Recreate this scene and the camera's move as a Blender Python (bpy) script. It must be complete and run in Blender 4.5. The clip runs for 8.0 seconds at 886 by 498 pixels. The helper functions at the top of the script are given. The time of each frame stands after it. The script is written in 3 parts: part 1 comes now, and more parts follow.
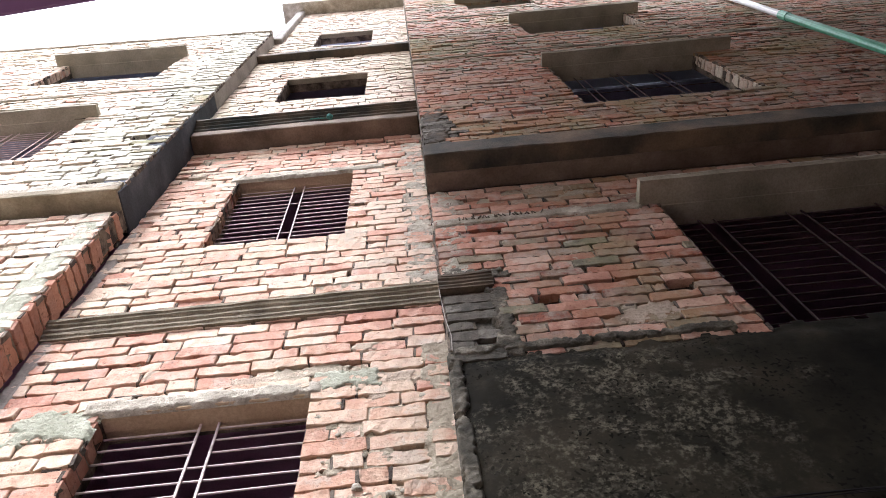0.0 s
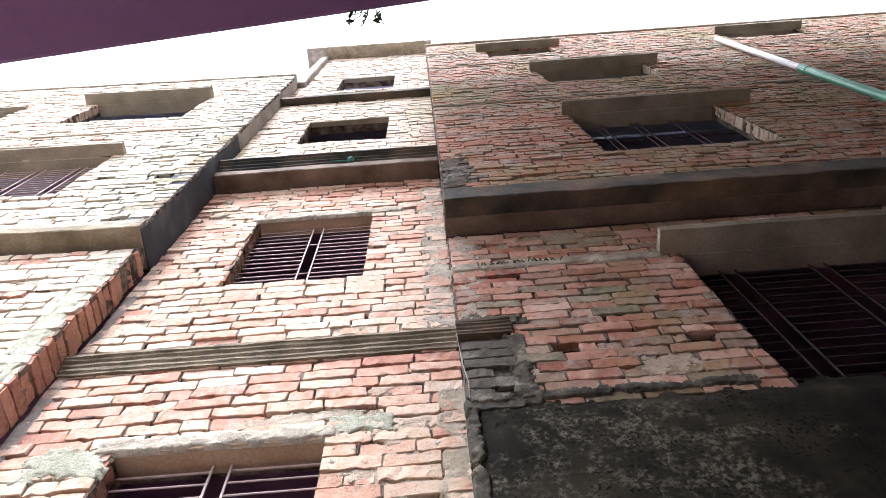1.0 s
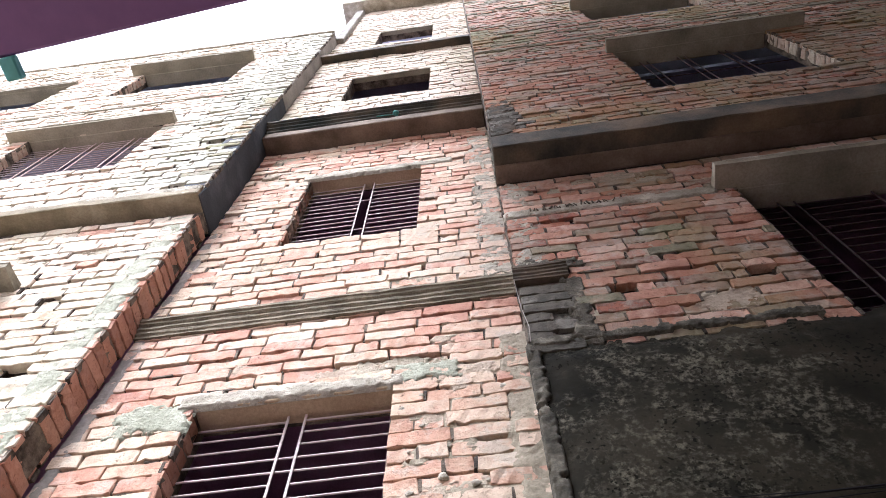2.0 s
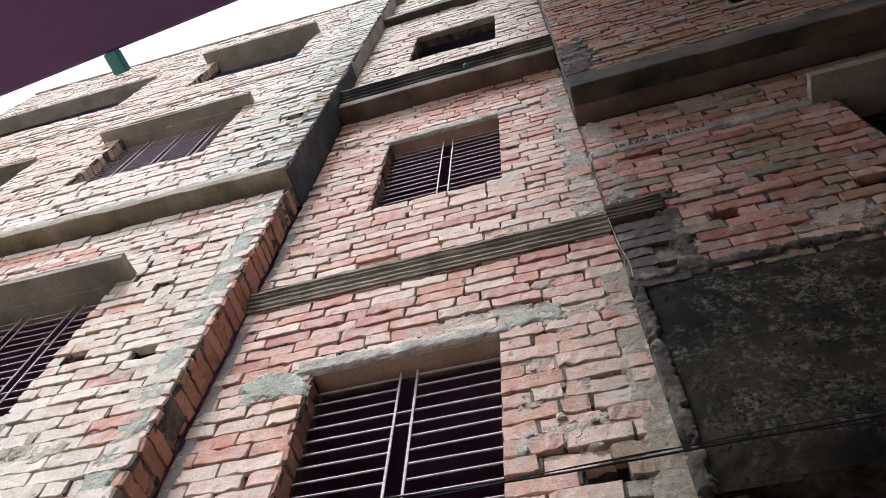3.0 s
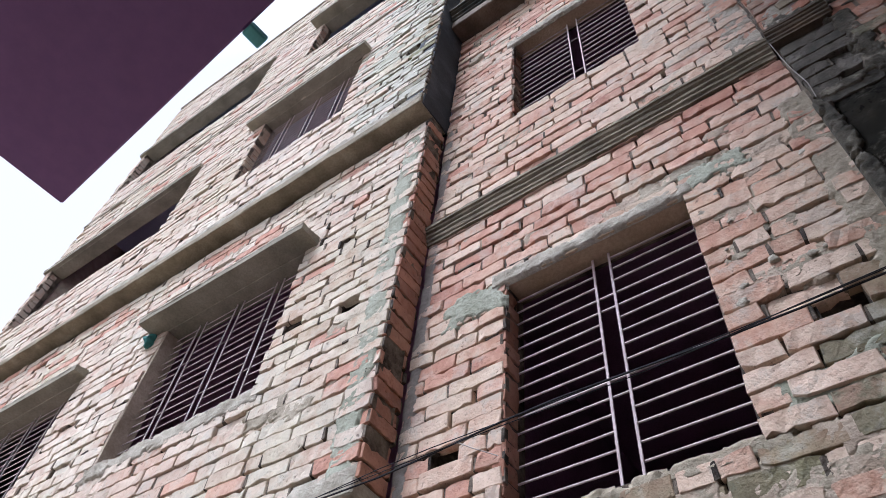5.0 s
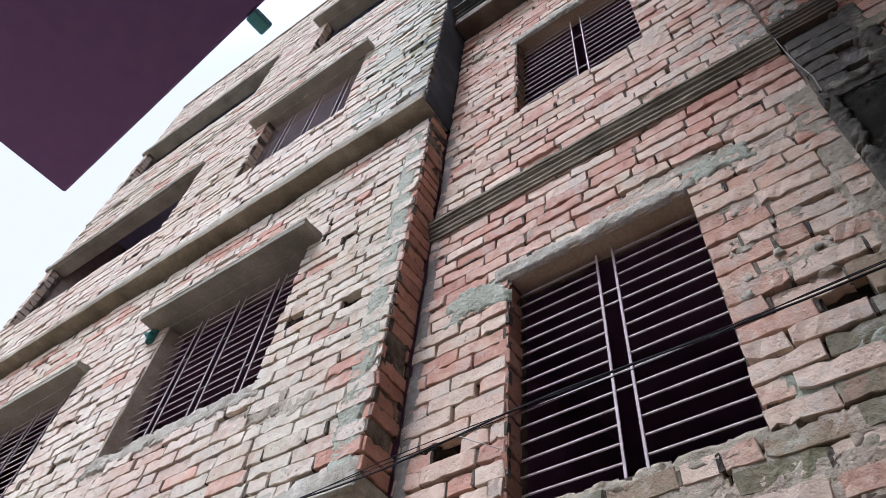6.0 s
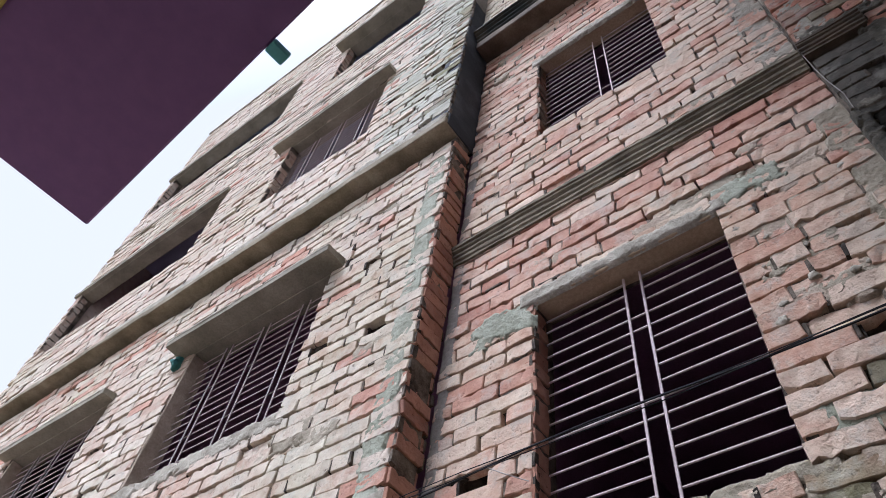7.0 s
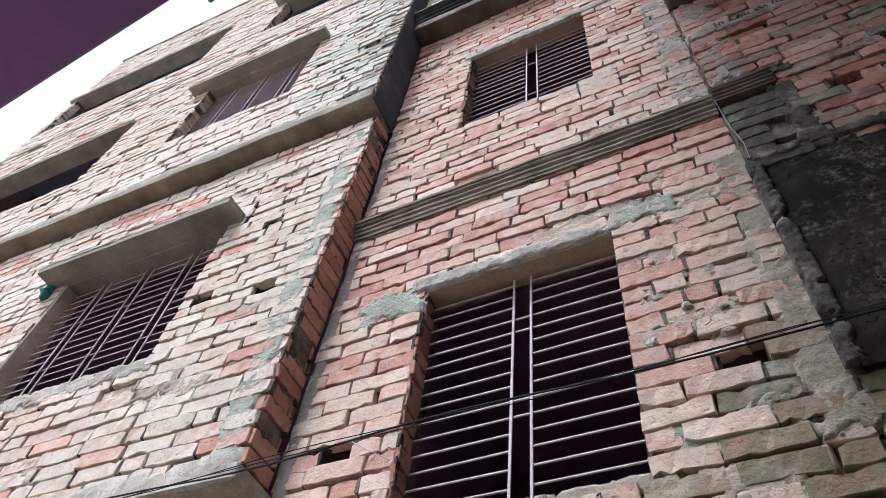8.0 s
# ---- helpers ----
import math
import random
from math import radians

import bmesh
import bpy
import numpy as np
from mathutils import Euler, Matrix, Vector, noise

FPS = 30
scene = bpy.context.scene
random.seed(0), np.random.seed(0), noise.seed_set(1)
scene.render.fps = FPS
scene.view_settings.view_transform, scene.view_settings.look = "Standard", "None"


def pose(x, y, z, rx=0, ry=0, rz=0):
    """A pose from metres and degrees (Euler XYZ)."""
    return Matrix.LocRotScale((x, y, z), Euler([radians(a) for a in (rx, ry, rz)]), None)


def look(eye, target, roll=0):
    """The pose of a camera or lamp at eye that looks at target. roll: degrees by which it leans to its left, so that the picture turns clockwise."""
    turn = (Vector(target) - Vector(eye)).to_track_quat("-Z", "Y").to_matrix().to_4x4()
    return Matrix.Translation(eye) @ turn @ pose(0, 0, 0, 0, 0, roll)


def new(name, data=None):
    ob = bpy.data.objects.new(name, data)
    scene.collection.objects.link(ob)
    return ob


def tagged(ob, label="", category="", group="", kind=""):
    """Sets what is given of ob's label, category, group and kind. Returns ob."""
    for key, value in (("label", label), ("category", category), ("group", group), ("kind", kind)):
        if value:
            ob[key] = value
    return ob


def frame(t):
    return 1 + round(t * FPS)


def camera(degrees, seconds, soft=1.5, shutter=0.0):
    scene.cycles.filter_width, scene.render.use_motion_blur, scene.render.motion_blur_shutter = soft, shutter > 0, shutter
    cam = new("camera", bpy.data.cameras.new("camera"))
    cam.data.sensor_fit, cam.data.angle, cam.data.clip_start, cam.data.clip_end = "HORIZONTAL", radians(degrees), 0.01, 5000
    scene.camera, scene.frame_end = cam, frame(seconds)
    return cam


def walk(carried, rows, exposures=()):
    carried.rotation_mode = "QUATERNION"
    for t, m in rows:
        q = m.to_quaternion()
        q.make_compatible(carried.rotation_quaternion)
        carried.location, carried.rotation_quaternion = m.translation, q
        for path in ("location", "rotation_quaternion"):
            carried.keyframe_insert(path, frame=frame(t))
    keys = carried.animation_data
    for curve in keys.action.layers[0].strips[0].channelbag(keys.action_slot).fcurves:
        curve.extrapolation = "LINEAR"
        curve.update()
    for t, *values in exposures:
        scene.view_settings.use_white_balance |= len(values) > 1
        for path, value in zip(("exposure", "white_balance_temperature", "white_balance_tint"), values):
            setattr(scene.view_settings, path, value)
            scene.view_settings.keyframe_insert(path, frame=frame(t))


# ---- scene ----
cam = camera(62.4, 8.0, soft=0.62)
PATH = [
    (0, (0.548, -1.828, 1.772), (0.598, -0.981, 3.584), -8.7),
    (0.5, (0.496, -1.844, 1.764), (0.54, -1.045, 3.597), -7.2),
    (1, (0.528, -1.833, 1.785), (0.547, -1.097, 3.645), -5.6),
    (1.2, (0.519, -1.831, 1.775), (0.525, -1.058, 3.62), -4.9),
    (2.5, (0.46, -1.854, 1.736), (0.224, -0.998, 3.529), 4.0),
    (3, (0.424, -1.843, 1.722), (0.068, -0.938, 3.47), 5.9),
    (3.5, (0.424, -1.818, 1.734), (-0.078, -0.868, 3.42), 5.4),
    (4, (0.4, -1.808, 1.715), (-0.288, -0.864, 3.339), 6.2),
    (4.5, (0.361, -1.829, 1.69), (-0.391, -0.859, 3.27), 7.1),
    (4.7, (0.352, -1.836, 1.69), (-0.458, -0.916, 3.27), 7.6),
    (5.8, (0.348, -1.795, 1.692), (-0.467, -0.916, 3.294), 7.6),
    (6, (0.325, -1.804, 1.677), (-0.489, -0.915, 3.273), 8.0),
    (6.5, (0.281, -1.801, 1.69), (-0.637, -0.919, 3.233), 10.5),
    (7, (0.322, -1.799, 1.726), (-0.521, -0.988, 3.348), 10.2),
    (7.5, (0.3, -1.788, 1.645), (-0.358, -0.939, 3.333), 12.0),
    (8, (0.333, -1.794, 1.704), (-0.303, -0.813, 3.326), 9.4),
]
walk(cam, [(t, look(eye, target, roll)) for t, eye, target, roll in PATH],
     exposures=[(0, 0.86, 5820, 15.5), (1, 1.03, 5760, 15.5), (2.5, 0.64, 5590, 15), (3, 0.1, 5530, 15), (3.5, 0.02, 5490, 15), (4.5, -0.04, 5370, 15), (6, -0.22, 5330, 15), (6.5, -0.09, 5320, 15), (7, -0.27, 5340, 15), (7.5, -0.27, 5330, 14.5), (8, 0.02, 5370, 14.5)])

# ---- world, sun, exposure ----
world = bpy.data.worlds.new("hazy_sky")
scene.world = world
world.use_nodes = True
wn = world.node_tree
sky = wn.nodes.new("ShaderNodeTexSky")
sky.sky_type, sky.sun_disc = "NISHITA", False
sky.sun_elevation, sky.sun_rotation = radians(62), radians(200)
sky.air_density, sky.dust_density, sky.ozone_density = 0.7, 10.0, 0.3
wn.nodes["Background"].inputs["Strength"].default_value = 0.145
haze = wn.nodes.new("ShaderNodeHueSaturation")
haze.inputs["Saturation"].default_value, haze.inputs["Value"].default_value = 0.15, 1.45
wn.links.new(sky.outputs["Color"], haze.inputs["Color"])
bright = wn.nodes.new("ShaderNodeMix")
bright.data_type, bright.blend_type = "RGBA", "LIGHTEN"
bright.inputs[0].default_value, bright.inputs[7].default_value = 1.0, (8.0, 7.7, 7.5, 1)
wn.links.new(haze.outputs["Color"], bright.inputs[6])
wn.links.new(bright.outputs[2], wn.nodes["Background"].inputs["Color"])
sun = new("sun", bpy.data.lights.new("sun", "SUN"))
sun.data.energy, sun.data.angle, sun.data.color = 2.5, radians(7), (1.0, 0.97, 0.94)
sun.matrix_world = look((-3.0, -8.0, 18.0), (0, 0, 2))


# ---- materials ----
def material(name, rough=0.9, metal=0.0):
    m = bpy.data.materials.new(name)
    m.use_nodes = True
    b = m.node_tree.nodes["Principled BSDF"]
    b.inputs["Roughness"].default_value, b.inputs["Metallic"].default_value = rough, metal
    b.inputs["Specular IOR Level"].default_value = 0.25
    return m, m.node_tree, b


def node(tree, kind, **values):
    n = tree.nodes.new(kind)
    for key, value in values.items():
        n.inputs[key].default_value = value
    return n


def noise_of(tree, vector, scale, detail=4.0, rough=0.6):
    n = node(tree, "ShaderNodeTexNoise", Scale=scale, Detail=detail, Roughness=rough)
    tree.links.new(vector, n.inputs["Vector"])
    return n.outputs["Fac"]


def ramp(tree, fac, stops):
    r = tree.nodes.new("ShaderNodeValToRGB")
    e = r.color_ramp.elements
    while len(e) < len(stops):
        e.new(0.5)
    for slot, (at, colour) in zip(e, stops):
        slot.position, slot.color = at, (*colour, 1) if len(colour) == 3 else colour
    tree.links.new(fac, r.inputs["Fac"])
    return r.outputs["Color"]


def mix(tree, fac, a, b, how="MIX"):
    n = tree.nodes.new("ShaderNodeMix")
    n.data_type, n.blend_type = "RGBA", how
    for value, socket in ((fac, n.inputs[0]), (a, n.inputs[6]), (b, n.inputs[7])):
        if isinstance(value, (int, float)):
            socket.default_value = value
        elif isinstance(value, tuple):
            socket.default_value = (*value, 1)
        else:
            tree.links.new(value, socket)
    return n.outputs[2]


def places(tree):
    g = tree.nodes.new("ShaderNodeNewGeometry")
    return g.outputs["Position"], g.outputs["Random Per Island"]


def relief(tree, b, height, strength, distance):
    n = node(tree, "ShaderNodeBump", Strength=strength, Distance=distance)
    tree.links.new(height, n.inputs["Height"])
    tree.links.new(n.outputs["Normal"], b.inputs["Normal"])


def steps(tree, fac, low, high):
    n = tree.nodes.new("ShaderNodeMapRange")
    n.inputs[1].default_value, n.inputs[2].default_value = low, high
    tree.links.new(fac, n.inputs[0])
    return n.outputs[0]


def brick_material(name, tones, bloom, bloom_colour, moss=0.0, smeared=0.0, moss_colour=(0.2, 0.2, 0.06), drifting=1.0):
    """Fired clay: each brick its own tone, with lime bloom, mortar smears, soot pits and a little moss."""
    m, t, b = material(name, 0.93)
    pos, island = places(t)
    info = t.nodes.new("ShaderNodeObjectInfo")
    add = t.nodes.new("ShaderNodeMath")
    add.operation = "ADD"
    t.links.new(info.outputs["Random"], add.inputs[0])
    t.links.new(island, add.inputs[1])
    frac = t.nodes.new("ShaderNodeMath")
    frac.operation = "FRACT"
    drift = t.nodes.new("ShaderNodeMath")
    drift.operation, drift.inputs[1].default_value = "MULTIPLY_ADD", drifting
    t.links.new(noise_of(t, pos, 14.0, 6, 0.65), drift.inputs[0])
    t.links.new(add.outputs[0], drift.inputs[2])
    t.links.new(drift.outputs[0], frac.inputs[0])
    tone = ramp(t, frac.outputs[0], tones)
    big, mid, fine = noise_of(t, pos, 1.6), noise_of(t, pos, 11.0, 6), noise_of(t, pos, 70.0, 4, 0.6)
    tone = mix(t, 0.28, tone, ramp(t, mid, [(0.3, (0.25, 0.2, 0.18)), (0.7, (1, 1, 1))]), "MULTIPLY")
    lime = t.nodes.new("ShaderNodeMath")
    lime.operation = "MULTIPLY"
    t.links.new(steps(t, big, 0.36, 0.66), lime.inputs[0])
    t.links.new(steps(t, mid, 0.36, 0.6), lime.inputs[1])
    scaled = t.nodes.new("ShaderNodeMath")
    scaled.operation = "MULTIPLY"
    scaled.inputs[1].default_value = bloom
    t.links.new(lime.outputs[0], scaled.inputs[0])
    tone = mix(t, scaled.outputs[0], tone, bloom_colour)
    if smeared:
        patchy = t.nodes.new("ShaderNodeMath")
        patchy.operation = "MULTIPLY"
        patchy.inputs[1].default_value = smeared
        t.links.new(steps(t, noise_of(t, pos, 5.5, 7, 0.72), 0.52, 0.6), patchy.inputs[0])
        tone = mix(t, patchy.outputs[0], tone, (0.43, 0.4, 0.34))
    if moss:
        green = t.nodes.new("ShaderNodeMath")
        green.operation = "MULTIPLY"
        green.inputs[1].default_value = moss
        t.links.new(steps(t, noise_of(t, pos, 0.8, 3), 0.48, 0.66), green.inputs[0])
        tone = mix(t, green.outputs[0], tone, moss_colour)
    tone = mix(t, 0.22, tone, ramp(t, fine, [(0.3, (0.2, 0.15, 0.13)), (0.45, (1, 1, 1))]), "MULTIPLY")
    pits = noise_of(t, pos, 30.0, 5, 0.66)
    tone = mix(t, 0.75, tone, ramp(t, pits, [(0.29, (0.12, 0.085, 0.065)), (0.39, (1, 1, 1))]), "MULTIPLY")
    t.links.new(tone, b.inputs["Base Color"])
    relief(t, b, mix(t, 0.6, mix(t, 0.2, mid, fine), pits), 0.8, 0.022)
    return m


def cement_material(name, stops, scale=4.0, rough=0.92, bump=0.5):
    m, t, b = material(name, rough)
    pos, _ = places(t)
    big, fine = noise_of(t, pos, scale, 6), noise_of(t, pos, 60.0, 5, 0.7)
    tone = ramp(t, big, stops)
    tone = mix(t, 0.45, tone, ramp(t, fine, [(0.3, (0.45, 0.43, 0.4)), (0.6, (1, 1, 1))]), "MULTIPLY")
    t.links.new(tone, b.inputs["Base Color"])
    relief(t, b, mix(t, 0.6, big, fine), bump, 0.018)
    return m


def paint_material(name, colour, rough=0.6, metal=0.0, wear=(0.5, 0.45, 0.4)):
    m, t, b = material(name, rough, metal)
    pos, _ = places(t)
    n = noise_of(t, pos, 18.0, 5)
    t.links.new(mix(t, 0.5, colour, ramp(t, n, [(0.35, wear), (0.65, (1, 1, 1))]), "MULTIPLY"), b.inputs["Base Color"])
    relief(t, b, noise_of(t, pos, 70.0), 0.15, 0.004)
    return m


PALE = [(0.0, (0.54, 0.3, 0.206)), (0.18, (0.605, 0.381, 0.27)), (0.36, (0.659, 0.476, 0.353)), (0.55, (0.71, 0.55, 0.416)), (0.72, (0.633, 0.475, 0.357)), (0.86, (0.622, 0.41, 0.299)), (1.0, (0.511, 0.284, 0.199))]
ORANGE = [(0.0, (0.465, 0.219, 0.151)), (0.25, (0.56, 0.301, 0.208)), (0.5, (0.517, 0.275, 0.197)), (0.75, (0.638, 0.409, 0.297)), (1.0, (0.422, 0.202, 0.144))]
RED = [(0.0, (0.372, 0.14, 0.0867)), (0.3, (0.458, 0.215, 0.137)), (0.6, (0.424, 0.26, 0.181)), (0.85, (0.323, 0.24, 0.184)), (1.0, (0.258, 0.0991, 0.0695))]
CREAM = [(0.0, (0.564, 0.385, 0.287)), (0.2, (0.611, 0.464, 0.357)), (0.45, (0.651, 0.535, 0.422)), (0.65, (0.689, 0.586, 0.466)), (0.85, (0.616, 0.513, 0.399)), (1.0, (0.572, 0.399, 0.301))]
OLIVE = [(0.0, (0.192, 0.168, 0.104)), (0.3, (0.288, 0.24, 0.16)), (0.6, (0.336, 0.224, 0.152)), (0.8, (0.24, 0.232, 0.152)), (1.0, (0.176, 0.16, 0.112))]
LICHEN = [(0.0, (0.42, 0.39, 0.29)), (0.4, (0.55, 0.53, 0.43)), (0.7, (0.5, 0.46, 0.35)), (1.0, (0.4, 0.39, 0.31))]
DARK = [(0.0, (0.06, 0.055, 0.042)), (0.5, (0.13, 0.115, 0.09)), (1.0, (0.05, 0.048, 0.038))]
RUST = [(0.0, (0.387, 0.176, 0.114)), (0.5, (0.52, 0.277, 0.185)), (1.0, (0.351, 0.181, 0.126))]
brick_pale = brick_material("pale_brick", CREAM, 0.85, (0.72, 0.66, 0.54), moss=0.3, smeared=0.5, moss_colour=(0.36, 0.33, 0.17))
brick_warm = brick_material("warm_brick", PALE, 0.6, (0.7, 0.6, 0.47), moss=0.22, smeared=0.5, moss_colour=(0.3, 0.27, 0.13))
brick_orange = brick_material("orange_brick", ORANGE, 0.4, (0.62, 0.5, 0.38), smeared=0.35)
brick_olive = brick_material("algae_olive_brick", OLIVE, 0.35, (0.45, 0.41, 0.31), moss=0.5, smeared=0.6)
brick_lichen = brick_material("lichen_grey_brick", LICHEN, 0.8, (0.62, 0.62, 0.54), moss=0.4, smeared=0.5, moss_colour=(0.3, 0.31, 0.2))
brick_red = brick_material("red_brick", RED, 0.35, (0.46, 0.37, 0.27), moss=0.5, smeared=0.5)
brick_rust = brick_material("rust_brown_brick", RUST, 0.2, (0.4, 0.32, 0.25))
brick_dark = brick_material("dark_grey_brick", DARK, 0.4, (0.24, 0.22, 0.17), smeared=0.3)
mortar = cement_material("old_mortar", [(0.38, (0.04, 0.03, 0.023)), (0.68, (0.27, 0.22, 0.165))], 9.0, bump=1.0)
cement = cement_material("rough_cement", [(0.3, (0.27, 0.24, 0.18)), (0.5, (0.42, 0.38, 0.3)), (0.7, (0.6, 0.55, 0.45))], 8.0, bump=1.0)
render_grey = cement_material("smooth_grey_cement", [(0.3, (0.2, 0.18, 0.155)), (0.7, (0.36, 0.33, 0.29))], 3.0, bump=0.25)
slurry_tan = cement_material("tan_mortar_slurry", [(0.3, (0.36, 0.28, 0.2)), (0.7, (0.58, 0.48, 0.37))], 7.0, bump=0.9)
slurry_grey = cement_material("grey_mortar_slurry", [(0.3, (0.28, 0.24, 0.17)), (0.7, (0.5, 0.435, 0.325))], 7.0, bump=0.9)
brown_concrete = cement_material("olive_brown_concrete", [(0.3, (0.16, 0.135, 0.085)), (0.55, (0.29, 0.245, 0.165)), (0.75, (0.42, 0.38, 0.28))], 4.0, bump=0.6)
crust_dark = cement_material("weathered_dark_cement", [(0.35, (0.05, 0.045, 0.033)), (0.55, (0.12, 0.108, 0.08)), (0.72, (0.3, 0.27, 0.21))], 14.0, bump=0.9)
green_cement = cement_material("pale_green_cement", [(0.3, (0.27, 0.28, 0.2)), (0.7, (0.47, 0.475, 0.37))], 6.0, bump=0.9)
lintel_concrete = cement_material("tan_concrete", [(0.3, (0.43, 0.31, 0.19)), (0.7, (0.58, 0.45, 0.3))], 3.0, bump=0.4)
slab_concrete = cement_material("stained_concrete", [(0.3, (0.2, 0.185, 0.135)), (0.7, (0.42, 0.38, 0.29))], 2.5, bump=0.5)
cornice_cement = cement_material("olive_cornice_cement", [(0.3, (0.12, 0.104, 0.07)), (0.7, (0.34, 0.295, 0.205))], 5.0, bump=0.9)
dark_concrete = cement_material("algae_black_concrete", [(0.35, (0.025, 0.03, 0.025)), (0.5, (0.09, 0.075, 0.055)), (0.7, (0.21, 0.15, 0.095))], 2.0, bump=0.5)
soffit_concrete = cement_material("rust_brown_concrete", [(0.35, (0.1, 0.073, 0.052)), (0.7, (0.25, 0.19, 0.14))], 2.5, bump=0.5)
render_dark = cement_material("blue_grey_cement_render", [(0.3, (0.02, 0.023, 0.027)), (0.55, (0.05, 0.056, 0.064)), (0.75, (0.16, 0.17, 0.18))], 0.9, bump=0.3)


def mould_material():
    """Olive plaster, blackened in clouds, with a pale speckled crust in patches and black mould dots."""
    m, t, b = material("mouldy_plaster", 0.92)
    b.inputs["Specular IOR Level"].default_value = 0.06
    pos, _ = places(t)

    def times(p, q):
        n = t.nodes.new("ShaderNodeMath")
        n.operation = "MULTIPLY"
        for value, socket in ((p, n.inputs[0]), (q, n.inputs[1])):
            if isinstance(value, float):
                socket.default_value = value
            else:
                t.links.new(value, socket)
        return n.outputs[0]

    clouds = noise_of(t, pos, 1.5, 5, 0.6)
    tone = ramp(t, clouds, [(0.34, (0.0065, 0.0065, 0.005)), (0.5, (0.02, 0.018, 0.013)), (0.7, (0.056, 0.047, 0.032))])
    apart = t.nodes.new("ShaderNodeVectorMath")
    apart.operation = "DISTANCE"
    apart.inputs[1].default_value = (1.15, Y_MOULD, 3.95)
    t.links.new(pos, apart.inputs[0])
    far = t.nodes.new("ShaderNodeMath")
    far.operation, far.inputs[1].default_value = "MULTIPLY_ADD", -0.42
    t.links.new(apart.outputs["Value"], far.inputs[0])
    t.links.new(noise_of(t, pos, 3.2, 5, 0.6), far.inputs[2])
    patch = steps(t, far.outputs[0], 0.2, 0.36)
    crust = noise_of(t, pos, 44.0, 7, 0.72)
    specks = noise_of(t, pos, 95.0, 4, 0.6)
    tone = mix(t, times(steps(t, crust, 0.46, 0.62), times(patch, steps(t, noise_of(t, pos, 10.0, 4), 0.42, 0.58))), tone, (0.17, 0.155, 0.112))
    tone = mix(t, times(steps(t, specks, 0.57, 0.66), times(steps(t, clouds, 0.5, 0.65), 0.25)), tone, (0.12, 0.11, 0.08))
    dots = noise_of(t, pos, 55.0, 2, 0.4)
    tone = mix(t, times(steps(t, dots, 0.58, 0.64), times(steps(t, noise_of(t, pos, 4.5, 3), 0.45, 0.6), 0.9)), tone, (0.005, 0.005, 0.004))
    t.links.new(tone, b.inputs["Base Color"])
    relief(t, b, mix(t, 0.5, clouds, crust), 0.35, 0.012)
    return m


Y_MOULD = -0.05
mould_plaster = mould_material()
# Pale blue paints in the haze that veils the upper openings.
haze_blue = cement_material("pale_blue_haze_tone", [(0.3, (0.42, 0.46, 0.55)), (0.7, (0.56, 0.6, 0.7))], 2.0, bump=0.2)
# Raised maroon tone stands in for glare over the dark rooms.
inside = cement_material("glare_maroon_interior", [(0.3, (0.34, 0.19, 0.28)), (0.7, (0.45, 0.27, 0.38))], 2.0, bump=0.2)
iron = paint_material("dull_primer_iron", (0.64, 0.54, 0.53), 0.75)
dark_iron = paint_material("dark_brown_iron", (0.065, 0.042, 0.042), 0.8)
cable_black = paint_material("black_cable_sheath", (0.018, 0.017, 0.02), 0.85)
eave_paint = paint_material("maroon_eave_paint", (0.21, 0.105, 0.26), 0.45, 0.0, (0.8, 0.8, 0.85))
eave_trim = paint_material("ochre_eave_paint", (0.5, 0.42, 0.1), 0.6)
teal = paint_material("teal_paint", (0.16, 0.5, 0.52), 0.5)
pvc = paint_material("white_pvc", (0.75, 0.77, 0.74), 0.4, 0.0, (0.85, 0.85, 0.85))
pvc_green = paint_material("green_pvc", (0.12, 0.42, 0.27), 0.4)
earth = cement_material("alley_earth", [(0.3, (0.14, 0.11, 0.085)), (0.7, (0.27, 0.23, 0.19))], 1.5, bump=0.8)
render_wall = cement_material("plain_render", [(0.3, (0.3, 0.27, 0.24)), (0.7, (0.42, 0.38, 0.34))], 1.5, bump=0.4)
wire_grey = paint_material("pale_wire", (0.4, 0.37, 0.33), 0.6)
rag_green = paint_material("faded_teal_cloth", (0.06, 0.2, 0.18), 0.9)


# ---- mesh helpers ----
def mesh_of(name, verts, faces, *mats):
    me = bpy.data.meshes.new(name)
    me.from_pydata([tuple(v) for v in verts], [], faces)
    for m in mats:
        me.materials.append(m)
    me.update()
    return me


def solid(name, me, parent=None, label=""):
    ob = new(name, me)
    if parent:
        ob.parent = parent
    return tagged(ob, label) if label else ob


def part(name, bm, mat, parent, label=""):
    me = bpy.data.meshes.new(name)
    bm.to_mesh(me)
    bm.free()
    me.materials.append(mat)
    return solid(name, me, parent, label)


